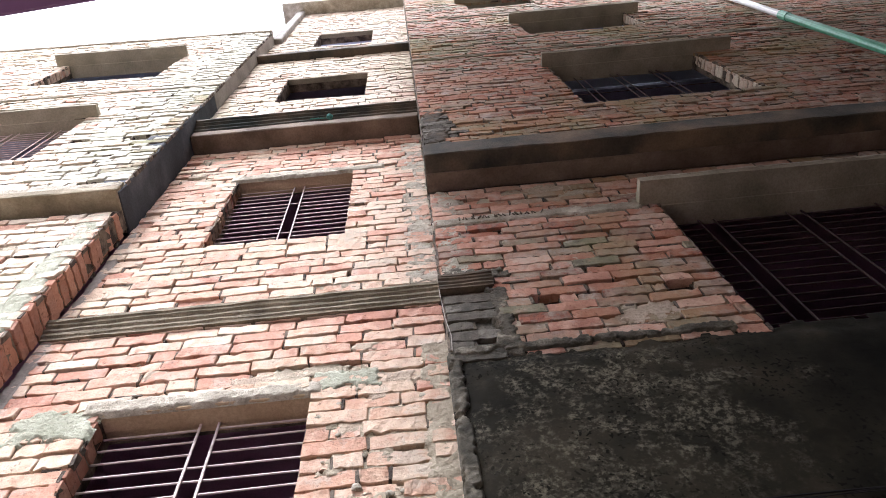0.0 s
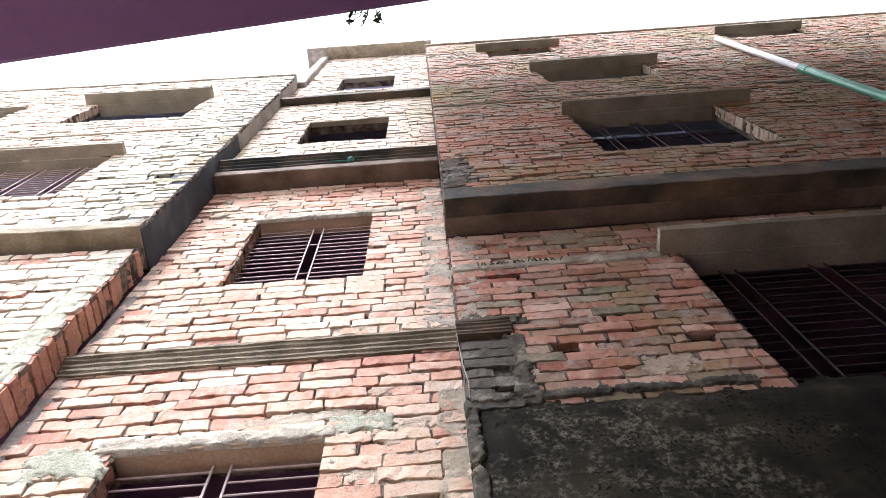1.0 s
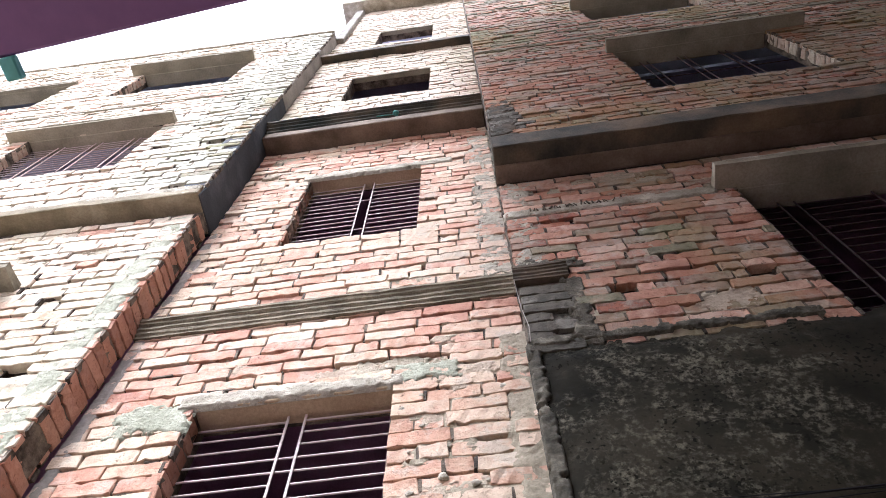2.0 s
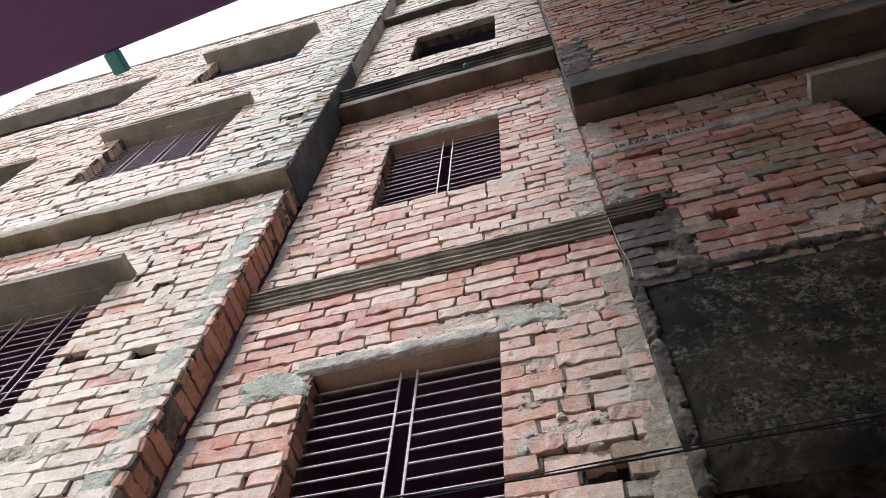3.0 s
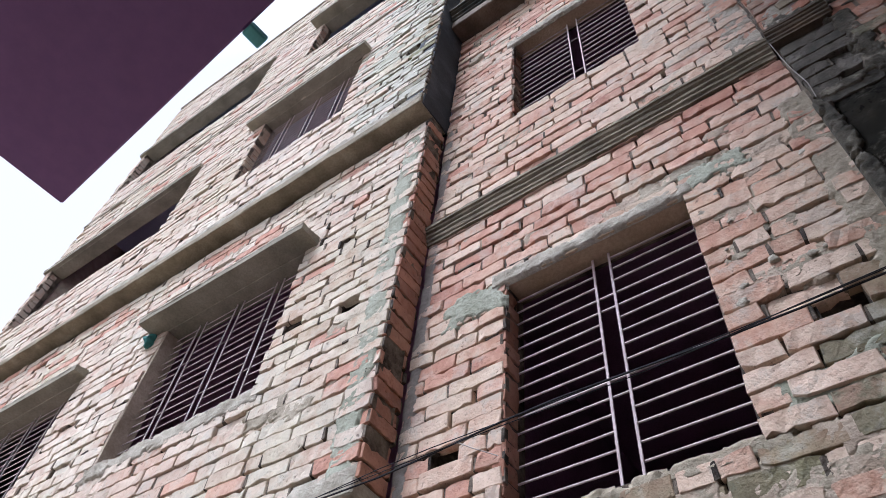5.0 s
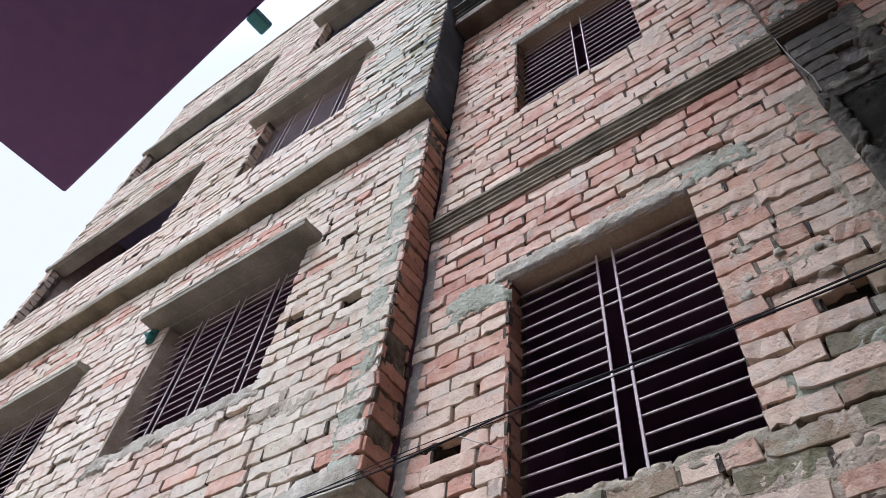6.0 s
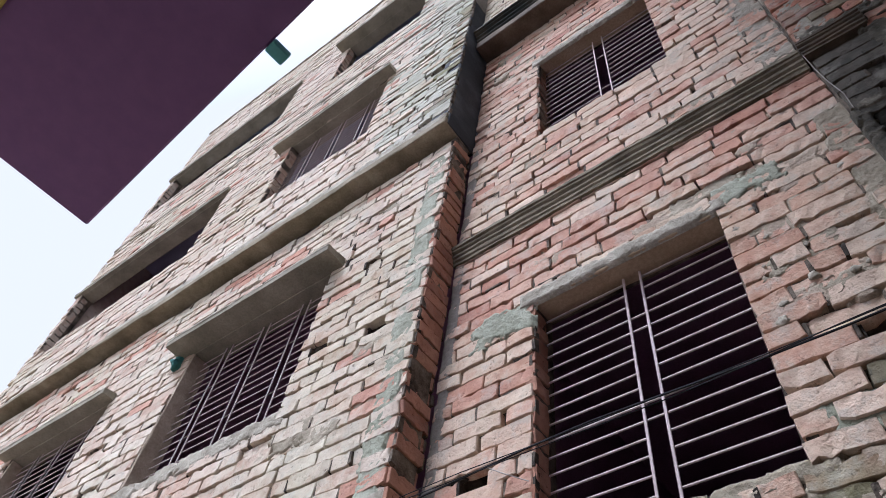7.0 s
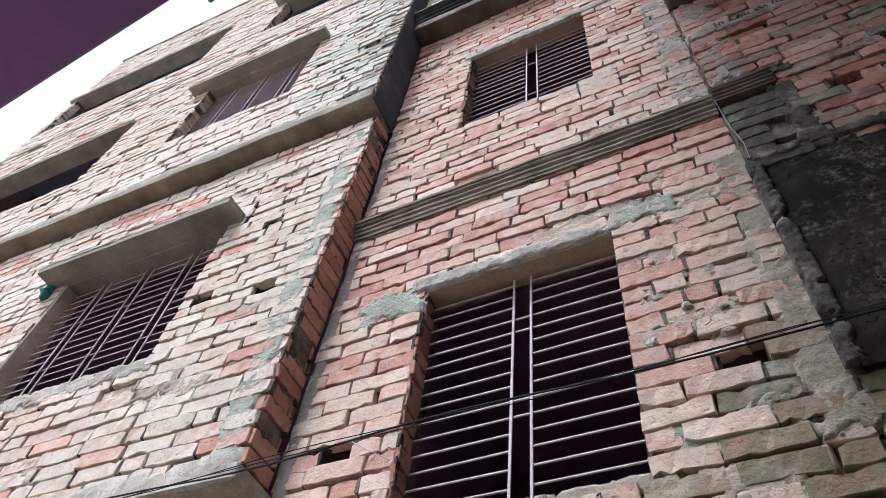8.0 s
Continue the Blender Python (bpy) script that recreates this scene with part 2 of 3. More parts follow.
def add_box(bm, lo, hi, bevel=0.0, cuts=0, rough=0.0):
    """A block between two corners, its edges bevelled, its faces roughened a little."""
    mid = [(a + b) / 2 for a, b in zip(lo, hi)]
    size = [abs(b - a) for a, b in zip(lo, hi)]
    made = bmesh.ops.create_cube(bm, size=1, matrix=Matrix.LocRotScale(mid, None, size))["verts"]
    edges = list({e for v in made for e in v.link_edges})
    if bevel:
        made = [v for f in bmesh.ops.bevel(bm, geom=edges, offset=bevel, segments=1, affect="EDGES")["faces"] for v in f.verts]
    if cuts:
        longest = max(range(3), key=lambda k: size[k])
        long_edges = [e for e in bm.edges if e.is_valid and abs((e.verts[0].co - e.verts[1].co)[longest]) > size[longest] * 0.7]
        made_cut = bmesh.ops.subdivide_edges(bm, edges=long_edges, cuts=cuts, use_grid_fill=True)
        for v in {g for g in made_cut["geom_inner"] if isinstance(g, bmesh.types.BMVert)}:
            v.co += Vector(random.uniform(-rough, rough) * (k != longest) for k in range(3))
    return bm


def block(name, mat, lo, hi, parent=None, label="", bevel=0.004, cuts=0, rough=0.0):
    return part(name, add_box(bmesh.new(), lo, hi, bevel, cuts, rough), mat, parent, label)


def wall_mesh(name, x0, x1, z0, z1, y, thick, holes, mat):
    """A wall between y and y + thick with real openings through it."""
    xs = sorted({x0, x1, *(min(max(v, x0), x1) for h in holes for v in h[:2])})
    zs = sorted({z0, z1, *(min(max(v, z0), z1) for h in holes for v in h[2:])})
    nx, nz = len(xs), len(zs)
    verts = [(x, yy, z) for yy in (y, y + thick) for z in zs for x in xs]
    back = nx * nz

    def full(i, k):
        if not (0 <= i < nx - 1 and 0 <= k < nz - 1):
            return False
        cx, cz = (xs[i] + xs[i + 1]) / 2, (zs[k] + zs[k + 1]) / 2
        return not any(h[0] < cx < h[1] and h[2] < cz < h[3] for h in holes)

    faces = []
    for i in range(nx - 1):
        for k in range(nz - 1):
            if not full(i, k):
                continue
            a, b, c, d = k * nx + i, k * nx + i + 1, (k + 1) * nx + i + 1, (k + 1) * nx + i
            faces += [(a, b, c, d), (back + d, back + c, back + b, back + a)]
            for open_, p, q in ((not full(i - 1, k), d, a), (not full(i + 1, k), b, c), (not full(i, k - 1), a, b), (not full(i, k + 1), c, d)):
                if open_:
                    faces.append((q, p, back + p, back + q))
    return mesh_of(name, verts, faces, mat)


# ---- bricks ----
COURSE, LONG, SHORT, JOINT, DEEP = 0.0875, 0.25, 0.12, 0.005, 0.05
RECESS = 0.03


def brick_shape(rng, length, height):
    """A hand-moulded brick's verts and faces: uneven outline, rounded arrises, a face that bows a little. Outward is -y."""
    nu = 7 if length > 0.16 else 4
    slant = rng.uniform(-0.003, 0.003)
    bow = rng.uniform(-0.003, 0.003)
    outline = [(length * (k / nu - 0.5), -1) for k in range(nu + 1)] + [(length * (0.5 - k / nu), 1) for k in range(nu + 1)]
    bites = {rng.randrange(2 * nu + 2): rng.uniform(0.005, 0.014) for _ in range(rng.choice((0, 1, 1, 2, 2)))}
    ring = []
    for k, (u, side) in enumerate(outline):
        corner = k in (0, nu, nu + 1, 2 * nu + 1)
        inward = bites.get(k, 0) + (rng.uniform(0, 0.005) if corner else 0)
        w = side * (height / 2 - inward) + bow * (1 - (2 * u / length) ** 2) + rng.uniform(-0.0022, 0.0022)
        ring.append((u - (math.copysign(rng.uniform(0, 0.003), u) if corner else 0) + slant * side + rng.uniform(-0.003, 0.003), w))
    n = len(ring)
    tip, lean = rng.uniform(-0.0025, 0.0025), rng.uniform(-0.0025, 0.0025)
    verts = []
    for shrink, y in ((0.0, DEEP), (0.0, 0.004), (0.0035, 0.0)):
        for u, w in ring:
            su = u - math.copysign(min(shrink, abs(u)), u) if abs(u) > length * 0.4 else u
            sw = w - math.copysign(shrink * 0.8, w)
            wob = rng.uniform(-0.003, 0.003) if shrink else rng.uniform(-0.002, 0.002)
            verts.append((su, y + (tip * u / length * 2 + lean * w / height * 2 + wob if y < DEEP else 0), sw))
    faces = []
    for r in (0, 1):
        for k in range(n):
            a, b = r * n + k, r * n + (k + 1) % n
            faces.append((a, b, b + n, a + n))
    half = n // 2
    front = 2 * n
    for k in range(half - 1):
        faces.append((front + k, front + k + 1, front + n - 2 - k, front + n - 1 - k))
    return np.array(verts), faces


BANK = {}


def brick_bank(mat, long_one):
    key = (mat.name, long_one)
    if key not in BANK:
        rng = random.Random(7 if long_one else 8)
        shapes = [brick_shape(rng, LONG if long_one else SHORT, COURSE - 0.009) for _ in range(40)]
        BANK[key] = [(v, f, mesh_of("brick", v, f, mat)) for v, f in shapes]
    return BANK[key]


def lay(x0, x1, z0, z1, holes, seed, gaps=()):
    """Places of the bricks of one wall face: x, z, length, course by course, cut at the openings; gaps are missing bricks."""
    rng = random.Random(seed)
    out = []
    for row in range(int((z1 - z0) / COURSE)):
        z = z0 + (row + 0.5) * COURSE
        spans = [(x0, x1)]
        for h in holes:
            if h[2] - 0.02 < z < h[3] + 0.02:
                spans = [s for a, b in spans for s in ((a, min(b, h[0])), (max(a, h[1]), b)) if s[1] - s[0] > 0.03]
        for a, b in spans:
            x = a + rng.uniform(0, 0.004)
            if b - a > 0.3:
                first = (SHORT if row % 2 else LONG - 0.02) + rng.uniform(-0.045, 0.045)
                out.append((x + first / 2, z, first - JOINT))
                x += first
            while b - x > 0.04:
                step = (LONG if rng.random() < 0.8 else SHORT) + JOINT + rng.uniform(-0.014, 0.01)
                if b - x - step < 0.06:
                    step = b - x
                    if step > 0.3:
                        step /= 2
                pit = 0.016 if rng.random() < 0.15 and step > 0.18 else 0.0
                out.append((x + (step - pit) / 2, z, step - JOINT - pit))
                x += step
    return [q for q in out if not any(abs(q[0] - g[0]) < 0.075 and abs(q[1] - g[1]) < COURSE * 0.55 for g in gaps)]


def brickwork(wall, m, laid, mat, seed, near=None, stain=None):
    """Bricks on a wall's face, whose frame is m (x along, z up, -y outward): those near the alley as parts, the rest joined."""
    rng = random.Random(seed)
    verts, faces, start, joined = [], [], 0, {}
    chosen = set(range(len(laid)))
    if near is not None and len(laid) > 300:
        chosen = set(sorted(range(len(laid)), key=lambda k: (laid[k][0] - near[0]) ** 2 + (laid[k][1] - near[1]) ** 2)[:300])
    elif near is None:
        chosen = set()
    for k, (x, z, length) in enumerate(laid):
        use = (stain and stain(x, z, rng)) or mat
        long_one = length > 0.17
        shape_v, shape_f, me = rng.choice(brick_bank(use, long_one))
        turn = Euler((rng.uniform(-0.02, 0.02), rng.uniform(-0.014, 0.014), rng.uniform(-0.012, 0.012)))
        out_by = rng.uniform(-0.006, 0.006) + (rng.uniform(0.006, 0.02) if rng.random() < 0.08 else 0)
        place = m @ Matrix.LocRotScale((x, out_by, z + rng.uniform(-0.003, 0.003)), turn, (length / (LONG if long_one else SHORT), 1, 1 + rng.uniform(-0.06, 0.04)))
        if k in chosen:
            ob = new("brick", me)
            ob.parent, ob.matrix_basis = wall, place
        else:
            bag = joined.setdefault(use.name, [use, [], [], 0])
            mm = np.array(place)
            bag[1].append(shape_v @ mm[:3, :3].T + mm[:3, 3])
            bag[2] += [tuple(i + bag[3] for i in f) for f in shape_f]
            bag[3] += len(shape_v)
    jv, jf, jn = [], [], 0
    for x, z, length in laid:
        lumps = []
        if rng.random() < 0.72:
            lumps.append((x + length / 2 + JOINT / 2, z, 0.009, COURSE * 0.42, rng.uniform(-0.002, 0.012)))
        if rng.random() < 0.36:
            lumps.append((x + rng.uniform(-0.3, 0.3) * length, z - COURSE / 2 + rng.uniform(-0.003, 0.003), length * rng.uniform(0.08, 0.34), 0.0075, rng.uniform(0.001, 0.02)))
        for u, w, a, b, deep in lumps:
            pts = [(u + a * i + rng.uniform(-1, 1) * 0.003, d + rng.uniform(-0.002, 0.002), w + b * k + rng.uniform(-1, 1) * 0.003)
                   for d, g in ((0.03, 1), (deep, 0.8)) for i, k in ((-g, -g), (0, -g * 1.1), (g, -g), (g, g), (0, g * 1.1), (-g, g))]
            jv += [tuple(m @ Vector(p)) for p in pts]
            jf += [tuple(jn + 6 + i for i in (0, 1, 4, 5)), tuple(jn + 6 + i for i in (1, 2, 3, 4))] + [(jn + i, jn + (i + 1) % 6, jn + 6 + (i + 1) % 6, jn + 6 + i) for i in range(6)]
            jn += 12
    tagged(solid("mortar_joints", mesh_of("mortar_joints", jv, jf, mortar), wall, "lumpy grey mortar in the joints"), kind="stuff")
    for use, vs, fs, _ in joined.values():
        ob = solid("bricks", mesh_of("bricks", np.concatenate(vs).tolist(), fs, use), wall, "rows of uneven hand-laid bricks in mortar")
        tagged(ob, kind="stuff")


def flat(y):
    return pose(0, y, 0)


def smear(name, mat, x0, x1, z0, z1, y, label, seed, parent=None, thick=0.006, ragged=0.5, cell=0.011):
    """A trowelled patch of cement: lumpy, and sinking into the joints towards its ragged edge."""
    nx, nz = max(4, int((x1 - x0) / cell)), max(4, int((z1 - z0) / cell))
    off = Vector((seed * 3.7, seed * 1.3, 0))
    half = 0.5 * min(x1 - x0, z1 - z0)
    rise, verts = {}, []
    for k in range(nz + 1):
        for i in range(nx + 1):
            u, w = i / nx, k / nz
            x, z = x0 + u * (x1 - x0), z0 + w * (z1 - z0)
            edge = min(u * (x1 - x0), (1 - u) * (x1 - x0), w * (z1 - z0), (1 - w) * (z1 - z0)) / half
            n = noise.fractal(Vector((x, 0, z)) * 8 + off, 0.7, 2.0, 5) + 0.55 * noise.fractal(Vector((x, 7, z)) * 38 + off, 0.7, 2.0, 3)
            e = min(1.0, max(0.0, (edge + 0.8 * ragged * n) / 0.32))
            e = e * e * (3 - 2 * e) if edge > 0 else 0.0
            lump = 0.4 + 0.9 * noise.fractal(Vector((x, 3, z * 1.5)) * 30 + off, 0.7, 2.0, 4)
            rise[i, k] = e
            verts.append((x, y + 0.022 - e * (0.022 + thick * lump), z))
    faces = [(k * (nx + 1) + i, k * (nx + 1) + i + 1, (k + 1) * (nx + 1) + i + 1, (k + 1) * (nx + 1) + i) for i in range(nx) for k in range(nz)
             if max(rise[i, k], rise[i + 1, k], rise[i, k + 1], rise[i + 1, k + 1]) > 0.02]
    me = mesh_of(name, verts, faces, mat)
    me.polygons.foreach_set("use_smooth", [True] * len(faces))
    return solid(name, me, parent, label)


# ---- the walls ----
def brick_wall(name, label, y, x0, x1, z0, z1, holes, mat, seed, near=None, gaps=(), stain=None, bricks_from=None, thick=0.13, bricks_x=None, skip=()):
    wall = tagged(new(name, wall_mesh(name, x0, x1, z0, z1, y + RECESS, thick, holes + [(g[0] - 0.07, g[0] + 0.07, g[1] - 0.06, g[1] + 0.06) for g in gaps], mortar)), label, "wall", kind="structure")
    bx = bricks_x or (x0, x1)
    laid = lay(bx[0] + 0.005, bx[1], bricks_from if bricks_from is not None else z0, z1, [*holes, *skip, *((g[0] - 0.07, g[0] + 0.07, g[1] - 0.022, g[1] + 0.022) for g in gaps)], seed)
    brickwork(wall, flat(y), laid, mat, seed, near, stain)
    return bent(wall, x1)


def reveal(wall, side_x, y, depth, z0, z1, mat, seed, right_facing=True):
    """Brick ends down the side of an opening or of a bay."""
    rng = random.Random(seed)
    rows = [(0.0, z0 + (k + 0.5) * COURSE, depth - 0.012 + rng.uniform(-0.006, 0.004)) for k in range(int((z1 - z0) / COURSE))]
    m = pose(side_x + (0.006 if right_facing else -0.006), y + depth / 2, 0, 0, 0, 90 if right_facing else -90)
    brickwork(wall, m, rows, mat, seed, near=(0, z0))


CX0, CX1 = -1.43, 0.61
Y_L0, Y_L1, Y_C1, Y_R0, Y_R1 = -0.20, -0.31, -0.12, -0.04, -0.28
W1, W2 = (-0.89, 0.0, 3.12, 4.37), (-0.86, 0.045, 6.07, 7.32)
B1, B2 = (-0.86, 0.08, 9.48, 10.55), (-0.78, 0.065, 12.8, 13.95)
LA, LB = (-3.7, -2.33, 4.2, 5.42), (-6.1, -4.72, 4.22, 5.42)
LC, LD = (-3.79, -2.43, 7.38, 8.6), (-7.62, -4.82, 7.42, 8.58)
LE, LF = (-3.8, -2.33, 10.5, 11.65), (-7.62, -4.75, 10.5, 11.6)
RA = (2.03, 3.85, 4.47, 5.95)
RB, RC, RD = (1.97, 3.46, 7.64, 9.18), (2.13, 3.62, 11.2, 12.25), (1.64, 2.75, 14.24, 15.0)
RE, RF = (5.75, 7.15, 14.35, 15.1), (7.3, 8.7, 11.3, 12.3)
LEFT_END, RIGHT_END = -7.75, 11.0
BEND = Matrix.Translation((CX0, 0, 0)) @ pose(0, 0, 0, 0, 0, 0.8) @ Matrix.Translation((-CX0, 0, 0))


def bent(ob, x1):
    """The bays left of the middle one stand at a slight angle to it."""
    if x1 <= CX0 + 0.1:
        ob.matrix_basis = BEND @ ob.matrix_basis
    return ob


def some(share, mat, rng):
    return mat if rng.random() < share else None


def tones_center(x, z, rng):
    """Bricks under the ledges keep their orange; those under the window and by the corner are green with algae."""
    if z < 3.14 + 0.25 * max(0.0, x) or (x > 0.3 and z < 3.6):
        return some(0.75, brick_olive, rng)
    if 4.5 < z < 5.05 or 7.45 < z < 8.2:
        return some(0.6, brick_orange, rng)
    return some(0.04 if x > 0 and z < 4.5 else 0.16, brick_orange, rng)


def tones_left(x, z, rng):
    return some(0.15 if 5.6 < z < 6.42 else 0.03, brick_orange, rng)


def tones_left_top(x, z, rng):
    if x > CX0 - 0.14 + 0.05 * math.sin(z * 17) and z < 9.2:
        return some(0.6, brick_olive, rng) or brick_lichen
    return some(1.25 - 1.1 * (CX0 - x), brick_lichen, rng) or some(0.03, brick_orange, rng)


def tones_right(x, z, rng):
    return some(0.22, brick_orange, rng) or some(0.1, brick_olive, rng)


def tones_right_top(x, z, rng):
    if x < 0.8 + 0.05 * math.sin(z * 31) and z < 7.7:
        return brick_dark
    return some(0.35, brick_olive, rng) if z > 9.4 else None


wall_center = brick_wall("wall_center", "weathered pale and red brick wall of the middle bay", 0, CX0, CX1, 0, 8.2, [W1, W2], brick_warm, 11,
                         near=(-0.3, 4.2), gaps=[(0.35, 3.5), (-1.17, 3.5)], bricks_from=1.34, stain=tones_center)
reveal(wall_center, W1[0], 0, 0.115, W1[2], W1[3], brick_rust, 12)
reveal(wall_center, W2[0], 0, 0.115, W2[2], W2[3], brick_red, 13)
wall_center_top = brick_wall("wall_center_top", "sun-bleached brick wall of the upper middle bay", Y_C1, CX0, CX1, 8.2, 16.75, [B1, B2], brick_pale, 14)
wall_left = brick_wall("wall_left", "pale weathered brick wall of the projecting first-floor bay", Y_L0, LEFT_END, CX0, 3.3, 6.42, [LA, LB], brick_pale, 15,
                       near=(-2.4, 4.1), gaps=[(-1.743, 4.58), (-2.18, 4.59), (-1.72, 3.42)], bricks_from=3.36, stain=tones_left)
reveal(wall_left, CX0, Y_L0, 0.19, 3.36, 6.42, brick_rust, 16)
wall_left_top = brick_wall("wall_left_top", "long pale brick wall of the upper storeys, streaked with lime", Y_L1, LEFT_END, CX0, 6.5, 13.35, [LC, LD, LE, LF], brick_pale, 18, near=(-2.4, 7.2), gaps=[(-1.69, 7.8), (-2.175, 7.735), (-1.7, 6.67)], stain=tones_left_top)
reveal(wall_left_top, LC[0], Y_L1, 0.115, LC[2], LC[3], brick_warm, 19)
reveal(wall_left_top, LD[0], Y_L1, 0.115, LD[2], LD[3], brick_pale, 34)
reveal(wall_left_top, LF[0], Y_L1, 0.115, LF[2], LF[3], brick_pale, 35)
reveal(wall_left_top, LE[0], Y_L1, 0.115, LE[2], LE[3], brick_warm, 20)
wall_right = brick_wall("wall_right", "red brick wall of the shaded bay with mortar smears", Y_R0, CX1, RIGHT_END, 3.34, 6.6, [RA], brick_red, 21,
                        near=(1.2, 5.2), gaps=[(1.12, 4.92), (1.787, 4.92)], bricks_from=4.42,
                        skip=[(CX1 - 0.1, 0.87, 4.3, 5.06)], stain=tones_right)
# Much darker bricks fill the corner strip below the cornice end.
brickwork(wall_right, flat(Y_R0), lay(CX1 + 0.005, 0.87, 4.42, 5.05, [], 27), brick_dark, 27, near=(0.7, 4.7))
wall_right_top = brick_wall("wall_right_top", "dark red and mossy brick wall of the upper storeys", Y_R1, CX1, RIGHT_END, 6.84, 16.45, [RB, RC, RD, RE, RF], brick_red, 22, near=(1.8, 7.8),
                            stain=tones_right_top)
reveal(wall_right_top, RB[1], Y_R1, 0.12, RB[2], RB[3], brick_pale, 23, False)
reveal(wall_right_top, RC[1], Y_R1, 0.12, RC[2], RC[3], brick_pale, 24, False)
wall_ground_left = brick_wall("wall_ground_left", "brick wall of the ground floor under the bay", 0, LEFT_END, CX0, 0, 3.3, [], brick_warm, 25)
DOORWAY = (0.75, 2.5, 0.0, 3.34)
wall_ground_right = brick_wall("wall_ground_right", "brick wall of the ground floor beside a dark doorway", 0, CX1, RIGHT_END, 0, 3.34, [DOORWAY], brick_olive, 26, near=(0.8, 3.1), bricks_from=1.3)


# ---- rooms behind the walls, roofs, ground ----
def plate(name, mat, lo, hi, label, category):
    return tagged(block(name, mat, lo, hi, bevel=0), label, category, kind="structure")


plate("wall_end_left", brick_pale, (LEFT_END, Y_L1 - 0.06, 3.36), (LEFT_END + 0.1, 3.4, 13.35), "brick end wall of the building", "wall")
plate("wall_back", inside, (LEFT_END, 3.4, 0), (RIGHT_END, 3.6, 16.4), "bare plaster wall at the back of the rooms, tinted maroon for glare", "wall")
for x, top in ((LEFT_END, 13.2), (CX0 - 0.1, 13.2), (CX1, 16.4), (RIGHT_END - 0.1, 16.4)):
    plate("partition", inside, (x, 0.16, 0), (x + 0.1, 3.4, top), "bare partition between dark rooms", "wall")
# Slabs above 9 m take the painted haze tone.
for z in (3.2, 6.5, 9.7, 13.15):
    plate("floor_slab_left", haze_blue if z > 9 else inside, (LEFT_END, 0.05 if z < 6 else -0.03, z), (CX0, 3.4, z + 0.12), "bare concrete floor slab of the left rooms", "floor")
for z in (2.4, 5.2, 8.25, 11.8, 16.6):
    plate("floor_slab_center", haze_blue if z > 9 else inside, (CX0, 0.16, z), (CX1, 3.4, z + 0.12), "bare concrete stair landing slab", "floor")
for z in (3.4, 6.6, 10.2, 13.4, 16.2):
    plate("floor_slab_right", haze_blue if z > 9 else inside, (CX1 + 0.1, 0.26, z), (RIGHT_END, 3.4, z + 0.12), "bare concrete floor slab of the right rooms", "floor")
plate("ground", earth, (-60, -60, -0.2), (60, 60, 0.0), "trodden bare earth of the alley", "ground")

# the neighbour across the alley: its wall and its painted eave overhead
plate("wall_neighbour", render_wall, (-1.35, -3.4, 0), (12, -3.0, 4.0), "plain rendered wall of the house across the alley", "wall")
# Unseen upper mass, added and sized to keep sun and sky off the right bay.
plate("wall_neighbour_upper", render_wall, (-0.45, -3.4, 4.0), (12, -2.55, 16.5), "unseen plain rendered block across the alley, added to shade the right bay", "wall")
plate("wall_neighbour_side", render_wall, (-1.35, -9, 0), (-1.1, -3.4, 4.0), "plain rendered side wall of the house across the alley", "wall")


def neighbour_eave():
    ang = math.degrees(math.atan2(-0.072, 1))
    base = tagged(new("eave"), "maroon painted concrete eave of the house opposite, overhead", "eave", kind="structure")
    base.matrix_world = pose(-1.48, -1.602, 3.5, 0, 0, ang)
    block("slab", eave_paint, (0, -1.5, 0), (9.0, 0, 0.11), base, bevel=0.006)
    block("drip_band", eave_trim, (0.02, -1.2, -0.012), (9.0, -0.52, -0.002), base, "ochre band painted on the underside", bevel=0)
    bm = bmesh.new()
    add_box(bm, (0.885, 0.0, -0.012), (0.925, 0.055, 0.012), 0.004)
    part("bracket", bm, teal, base, "teal painted metal bracket on the eave's edge")


neighbour_eave()


# ---- slabs, cornices, lintels ----
def ledge(name, mat, x0, x1, y_out, y_in, z0, z1, label, category="ledge", rough=0.004):
    cuts = max(2, int((x1 - x0) / 0.18))
    return bent(tagged(block(name, mat, (x0, y_out, z0), (x1, y_in, z1), bevel=0.008, cuts=cuts, rough=rough), label, category, kind="structure"), x1)


ledge("slab_left", brown_concrete, LEFT_END, CX0 - 0.002, Y_L1 - 0.012, -0.0, 6.42, 6.505, "stained concrete floor slab edge under the upper bay", "slab")
ledge("bay_sill_left", cement, LEFT_END, CX0 + 0.01, Y_L0 - 0.012, 0.02, 3.28, 3.36, "rough cement edge under the projecting bay", "slab")
ledge("slab_right", dark_concrete, CX1 - 0.004, RIGHT_END, Y_R1 - 0.014, 0.2, 6.6, 6.845, "algae-stained dark concrete floor slab edge", "slab")
ledge("parapet_center", cement, CX0 - 0.3, CX1 + 0.12, -0.36, 0.2, 16.75, 16.95, "pale concrete roof slab edge over the middle bay", "slab")
for z in (9.62,):
    ledge("course_band_left", slab_concrete, LEFT_END, CX0, Y_L1 - 0.012, Y_L1 + 0.05, z, z + 0.05, "thin stained concrete floor band in the brickwork", "band")
for z in (10.12, 13.3):
    ledge("course_band_right", slab_concrete, CX1, RIGHT_END, Y_R1 - 0.012, Y_R1 + 0.05, z, z + 0.05, "thin stained concrete floor band in the brickwork", "band")
ledge("coping_left", cement, LEFT_END, CX0, Y_L1 - 0.02, 0.0, 13.35, 13.41, "rough cement coping on the roof edge", "coping")
